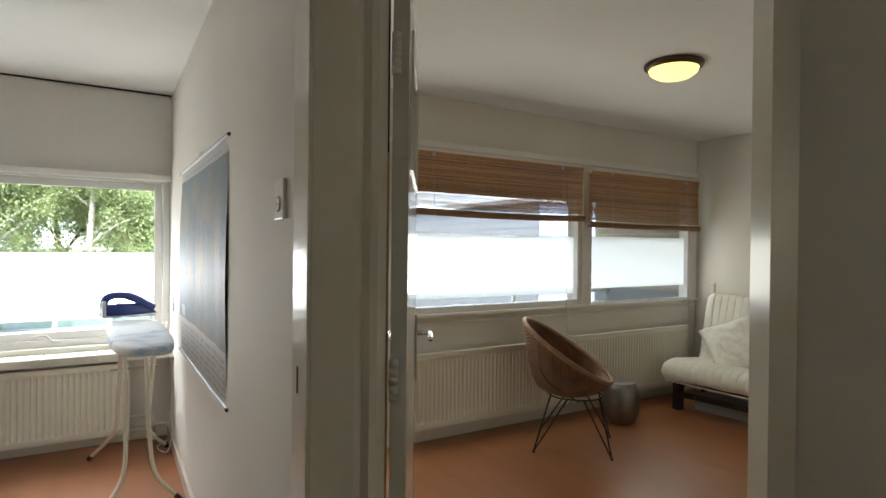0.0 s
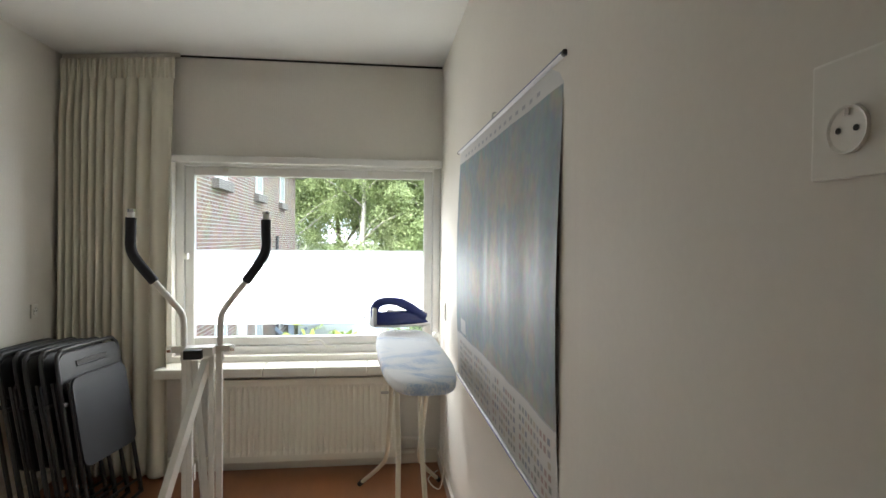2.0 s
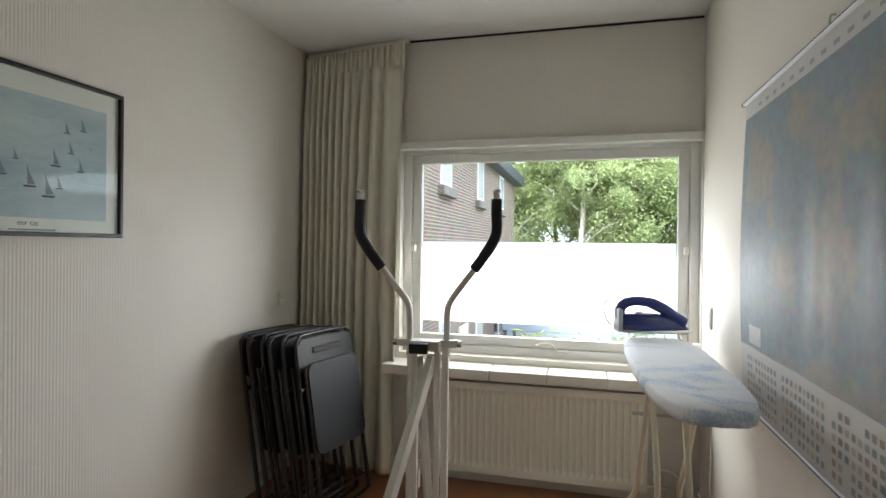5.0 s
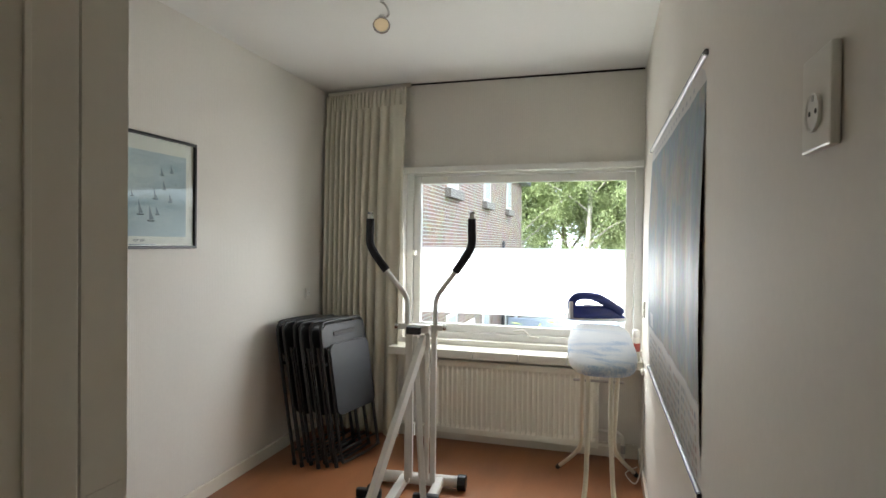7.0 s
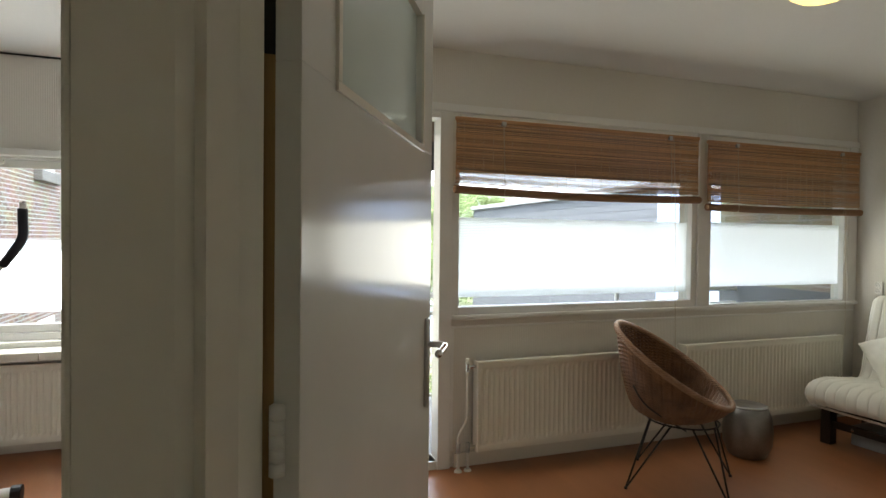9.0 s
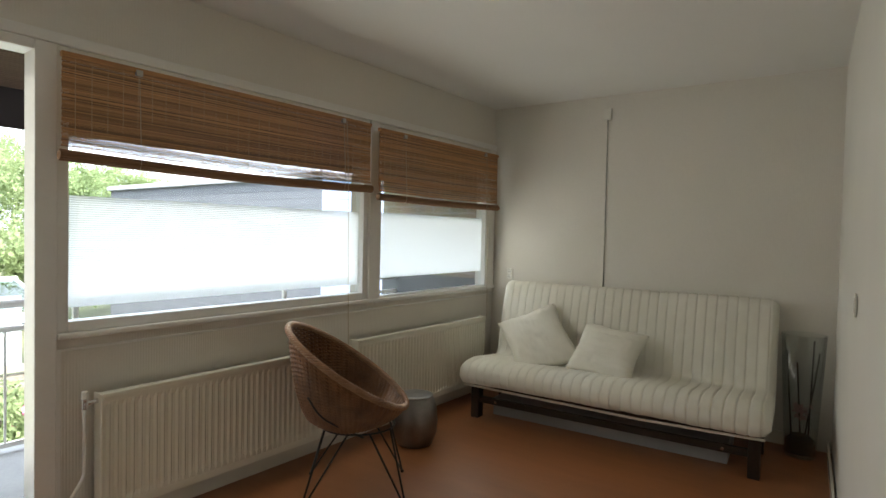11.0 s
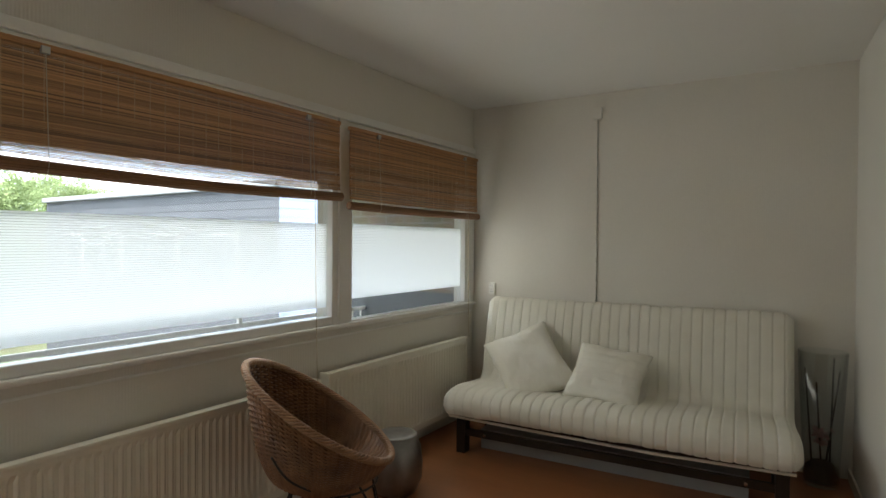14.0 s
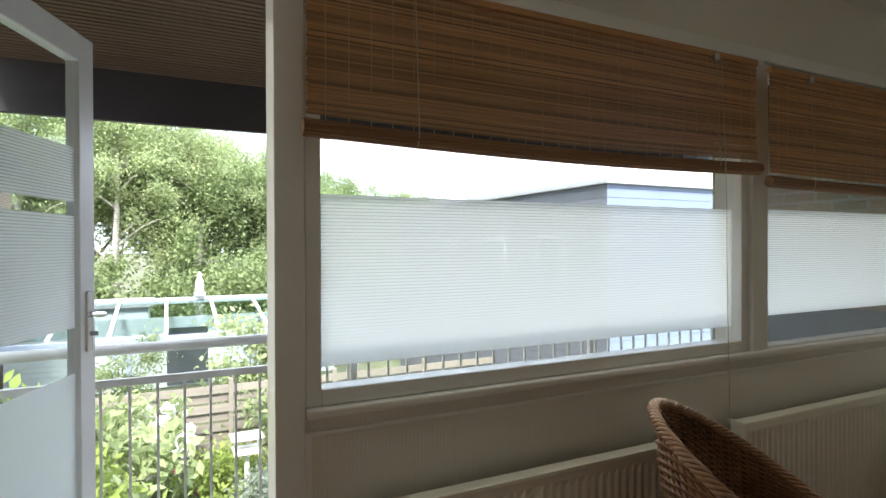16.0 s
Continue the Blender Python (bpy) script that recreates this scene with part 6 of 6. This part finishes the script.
def leaf_cloud(bm, centre, radius, count, size, rnd, squash=0.8, sub=8):
    clumps = []
    for _ in range(sub):
        d = Vector((rnd.gauss(0, 1), rnd.gauss(0, 1), rnd.gauss(0, 1))).normalized()
        clumps.append((centre + Vector((d.x, d.y, d.z * squash)) * radius * rnd.uniform(0.2, 0.95), radius * rnd.uniform(0.22, 0.48)))
    for _ in range(count):
        c, r = clumps[rnd.randrange(len(clumps))]
        p = c + Vector((rnd.gauss(0, 1), rnd.gauss(0, 1), rnd.gauss(0, 0.9))) * r * 0.55
        m = Matrix.Translation(p) @ Euler((rnd.uniform(-1.2, 1.2), rnd.uniform(-1.2, 1.2), rnd.uniform(0, 6.28))).to_matrix().to_4x4()
        s = size * rnd.uniform(0.6, 1.3)
        vs = [bm.verts.new(m @ Vector(q)) for q in ((-s, 0, 0), (0, -s * 0.55, 0.12 * s), (s, 0, 0), (0, s * 0.55, 0.12 * s))]
        bm.faces.new(vs)


def tree(label, loc, height, crown, leaf, bark, seed, count=9000, lsize=0.10, width=1.0, limb=0.06):
    t = thing("tree", label, "tree", loc, seed * 47)
    rnd = random.Random(seed)
    trunk = smooth_path([(0, 0, -0.1), (0.1, 0.05, height * 0.3), (-0.1, 0.1, height * 0.6), (0.1, 0, height * 0.95)], 5)
    rr = [0.20 * (1 - k / len(trunk)) + 0.02 for k in range(len(trunk))]
    tr = part("trunk", tube(B(), trunk, rr, 9), bark, t, smooth=True)
    lb = B()
    crown_bm = B()
    for k in range(17):
        z0 = height * rnd.uniform(0.25, 0.85)
        a = rnd.uniform(0, 6.28)
        ln = crown * rnd.uniform(0.6, 1.05) * (1.15 - 0.6 * z0 / height) * width
        p0 = Vector((0, 0, z0))
        p1 = p0 + Vector((math.cos(a) * ln * 0.5, math.sin(a) * ln * 0.5, ln * 0.4))
        p2 = p0 + Vector((math.cos(a) * ln, math.sin(a) * ln, ln * rnd.uniform(0.35, 0.75)))
        pth = smooth_path([p0, p1, p2], 4)
        tube(lb, pth, [limb * (1 - j / len(pth)) + 0.014 for j in range(len(pth))], 6)
        leaf_cloud(crown_bm, p1.lerp(p2, 0.75), crown * 0.55, count // 18, lsize, rnd, 0.75, 7)
    leaf_cloud(crown_bm, Vector((0, 0, height * 0.92)), crown * 0.6, count // 12, lsize, rnd, 1.0, 8)
    part("limbs", lb, bark, t, smooth=True)
    cr = part("crown", crown_bm, leaf, t)
    return t


BIRCHBARK = mat("birch_bark", (0.55, 0.53, 0.48), 0.8, var=0.35, scale=8, fine=30, stretch=(1, 1, 3), bump=0.2, dark=(0.12, 0.10, 0.08))
BARK = mat("brown_bark", (0.13, 0.10, 0.07), 0.9, var=0.35, scale=8, fine=40, bump=0.4, dist=0.02)
LIGHTLEAF = leafy("birch_leaves", (0.25, 0.305, 0.145), (0.38, 0.445, 0.24))
DARKLEAF = leafy("dark_green_leaves", (0.17, 0.22, 0.10), (0.28, 0.345, 0.17))
YELLEAF = leafy("yellow_green_leaves", (0.20, 0.27, 0.07), (0.33, 0.40, 0.12))
birch = tree("tall birch with pale bark and light green leaves", (-0.9, 30.0, GROUND), 10.5, 3.0, LIGHTLEAF, BIRCHBARK, 3, 32000, 0.062, 1.0, 0.045)
oak = tree("broad dark green tree", (3.5, 33.0, GROUND), 8.6, 3.6, DARKLEAF, BARK, 5, 34000, 0.085, 1.2)
for x, y, r, s in ((-4.3, 31.0, 70, 1.05), (2.2, 30.5, 200, 0.9), (6.3, 36.0, 120, 0.92)):
    copy_thing(birch, pose(x, y, GROUND, 0, 0, r) @ Matrix.Scale(s, 4))
for x, y, r, s in ((-2.4, 36.0, 50, 1.15), (7.0, 32.0, 160, 0.82), (11.5, 40.0, 250, 0.95), (-8.0, 37.0, 310, 1.2), (0.6, 38.0, 20, 1.0), (17.0, 44.0, 90, 0.9)):
    copy_thing(oak, pose(x, y, GROUND, 0, 0, r) @ Matrix.Scale(s, 4))


def shrub(label, loc, r, leaf, seed, count=1600, size=0.05, flowers=None, squash=0.8, fcount=60, fsize=0.07):
    s = thing("shrub", label, "shrub", loc)
    rnd = random.Random(seed)
    bm = B()
    leaf_cloud(bm, Vector((0, 0, r * squash)), r, count, size, rnd, squash, 14)
    part("foliage", bm, leaf, s)
    part("stem", tube(B(), [(0, 0, -0.05), (0, 0, r * squash)], 0.03, 6), BARK, s)
    if flowers:
        fb = B()
        bmesh.ops.create_icosphere(fb, subdivisions=2, radius=fsize)
        for v in fb.verts:
            v.co *= 1 + 0.25 * noise.noise(v.co * 40)
        head = part("flower_head", fb, flowers, s)
        for i in range(fcount):
            d = Vector((rnd.gauss(0, 1), rnd.gauss(0, 1) - 0.5, rnd.gauss(0, 0.8) + 0.3)).normalized()
            c = Vector((0, 0, r * squash)) + d * r * rnd.uniform(0.8, 1.05)
            o = head if i == 0 else bpy.data.objects.new("flower_head", head.data)
            if i:
                scene.collection.objects.link(o)
                o.parent = s
            o.location, o.rotation_euler = c, (rnd.uniform(0, 6), rnd.uniform(0, 6), 0)
            k = rnd.uniform(0.7, 1.2)
            o.scale = (k, k, k * 0.8)
    return s


for k, (x, y, r) in enumerate(((-5.5, 27.0, 2.3), (-2.0, 27.5, 2.1), (1.4, 28.0, 2.3), (4.9, 27.5, 2.2), (8.6, 28.5, 2.4), (12.5, 30.0, 2.6))):
    shrub("tall dark green hedge behind the gardens", (x, y, GROUND), r, DARKLEAF, 40 + k, 9000, 0.09, None, 0.95)
WHITEFL = mat("white_petals", (0.80, 0.80, 0.78), 0.8)
PINKFL = mat("pink_petals", (0.62, 0.18, 0.30), 0.8)
GREYLEAF = leafy("grey_green_leaves", (0.14, 0.18, 0.13), (0.28, 0.32, 0.26))
shrub("white flowering hydrangea by the fence", (0.75, 13.2, GROUND + 0.5), 0.55, DARKLEAF, 11, 900, 0.06, WHITEFL, 1.1, 130, 0.075)
shrub("lime green bush in the garden bed", (1.75, 12.4, GROUND), 0.75, YELLEAF, 12, 2400, 0.05)
shrub("lime green bush in the garden bed", (2.4, 12.0, GROUND), 0.55, YELLEAF, 13, 1600, 0.05)
shrub("rose bush with pink flowers", (3.1, 12.6, GROUND), 0.8, DARKLEAF, 14, 2200, 0.05, PINKFL, 0.95, 14, 0.085)
shrub("rose bush with pink flowers", (0.9, 12.5, GROUND), 0.5, DARKLEAF, 15, 1400, 0.05, PINKFL, 0.8, 9, 0.06)
shrub("grey-green lavender bush in the bed", (2.2, 11.2, GROUND), 0.7, GREYLEAF, 16, 2600, 0.035)
shrub("low dark green garden bush", (0.9, 11.2, GROUND), 0.65, DARKLEAF, 17, 2200, 0.05)
shrub("climbing dark green shrub by the fence", (3.2, 13.6, GROUND), 1.15, DARKLEAF, 18, 3600, 0.06)
shrub("light green bush by the balcony", (0.4, 10.4, GROUND), 0.95, YELLEAF, 19, 2400, 0.07)
shrub("small conical dark green conifer", (0.3, 16.2, GROUND), 0.75, DARKLEAF, 20, 3000, 0.04, None, 1.7)
shrub("leafy shrub behind the fence", (2.6, 16.8, GROUND), 1.0, LIGHTLEAF, 21, 2400, 0.07, None, 1.3)
shrub("leafy green shrub below the small room", (-0.9, 10.5, GROUND + 0.6), 1.25, YELLEAF, 22, 3000, 0.09)
shrub("leafy green shrub below the small room", (0.2, 12.0, GROUND + 0.4), 1.2, LIGHTLEAF, 23, 2600, 0.09)
shrub("leafy green shrub by the wall", (4.6, 12.2, GROUND), 1.0, DARKLEAF, 24, 2600, 0.06)
sh = thing("garden_shed", "white-boarded garden shed with a flat roof", "shed", (-1.2, 22.5, GROUND))
base = part("board", box(-1.8, 1.6, 0, 0.03, 0, 0.18), mat("pale_shed_boards", (0.62, 0.66, 0.68), 0.6, var=0.1, random_var=0.1), sh)
for k in range(12):
    o = base if k == 0 else bpy.data.objects.new("board", base.data)
    if k:
        scene.collection.objects.link(o)
        o.parent = sh
    o.location = (0, 0, k * 0.19)
part("wall", box(-1.8, 1.6, 0.035, 2.2, 0, 2.3), bpy.data.materials["pale_shed_boards"], sh)
part("roof", box(-1.95, 1.75, -0.15, 2.3, 2.3, 2.4, bevel=0.02), bpy.data.materials["grey_coping"], sh)
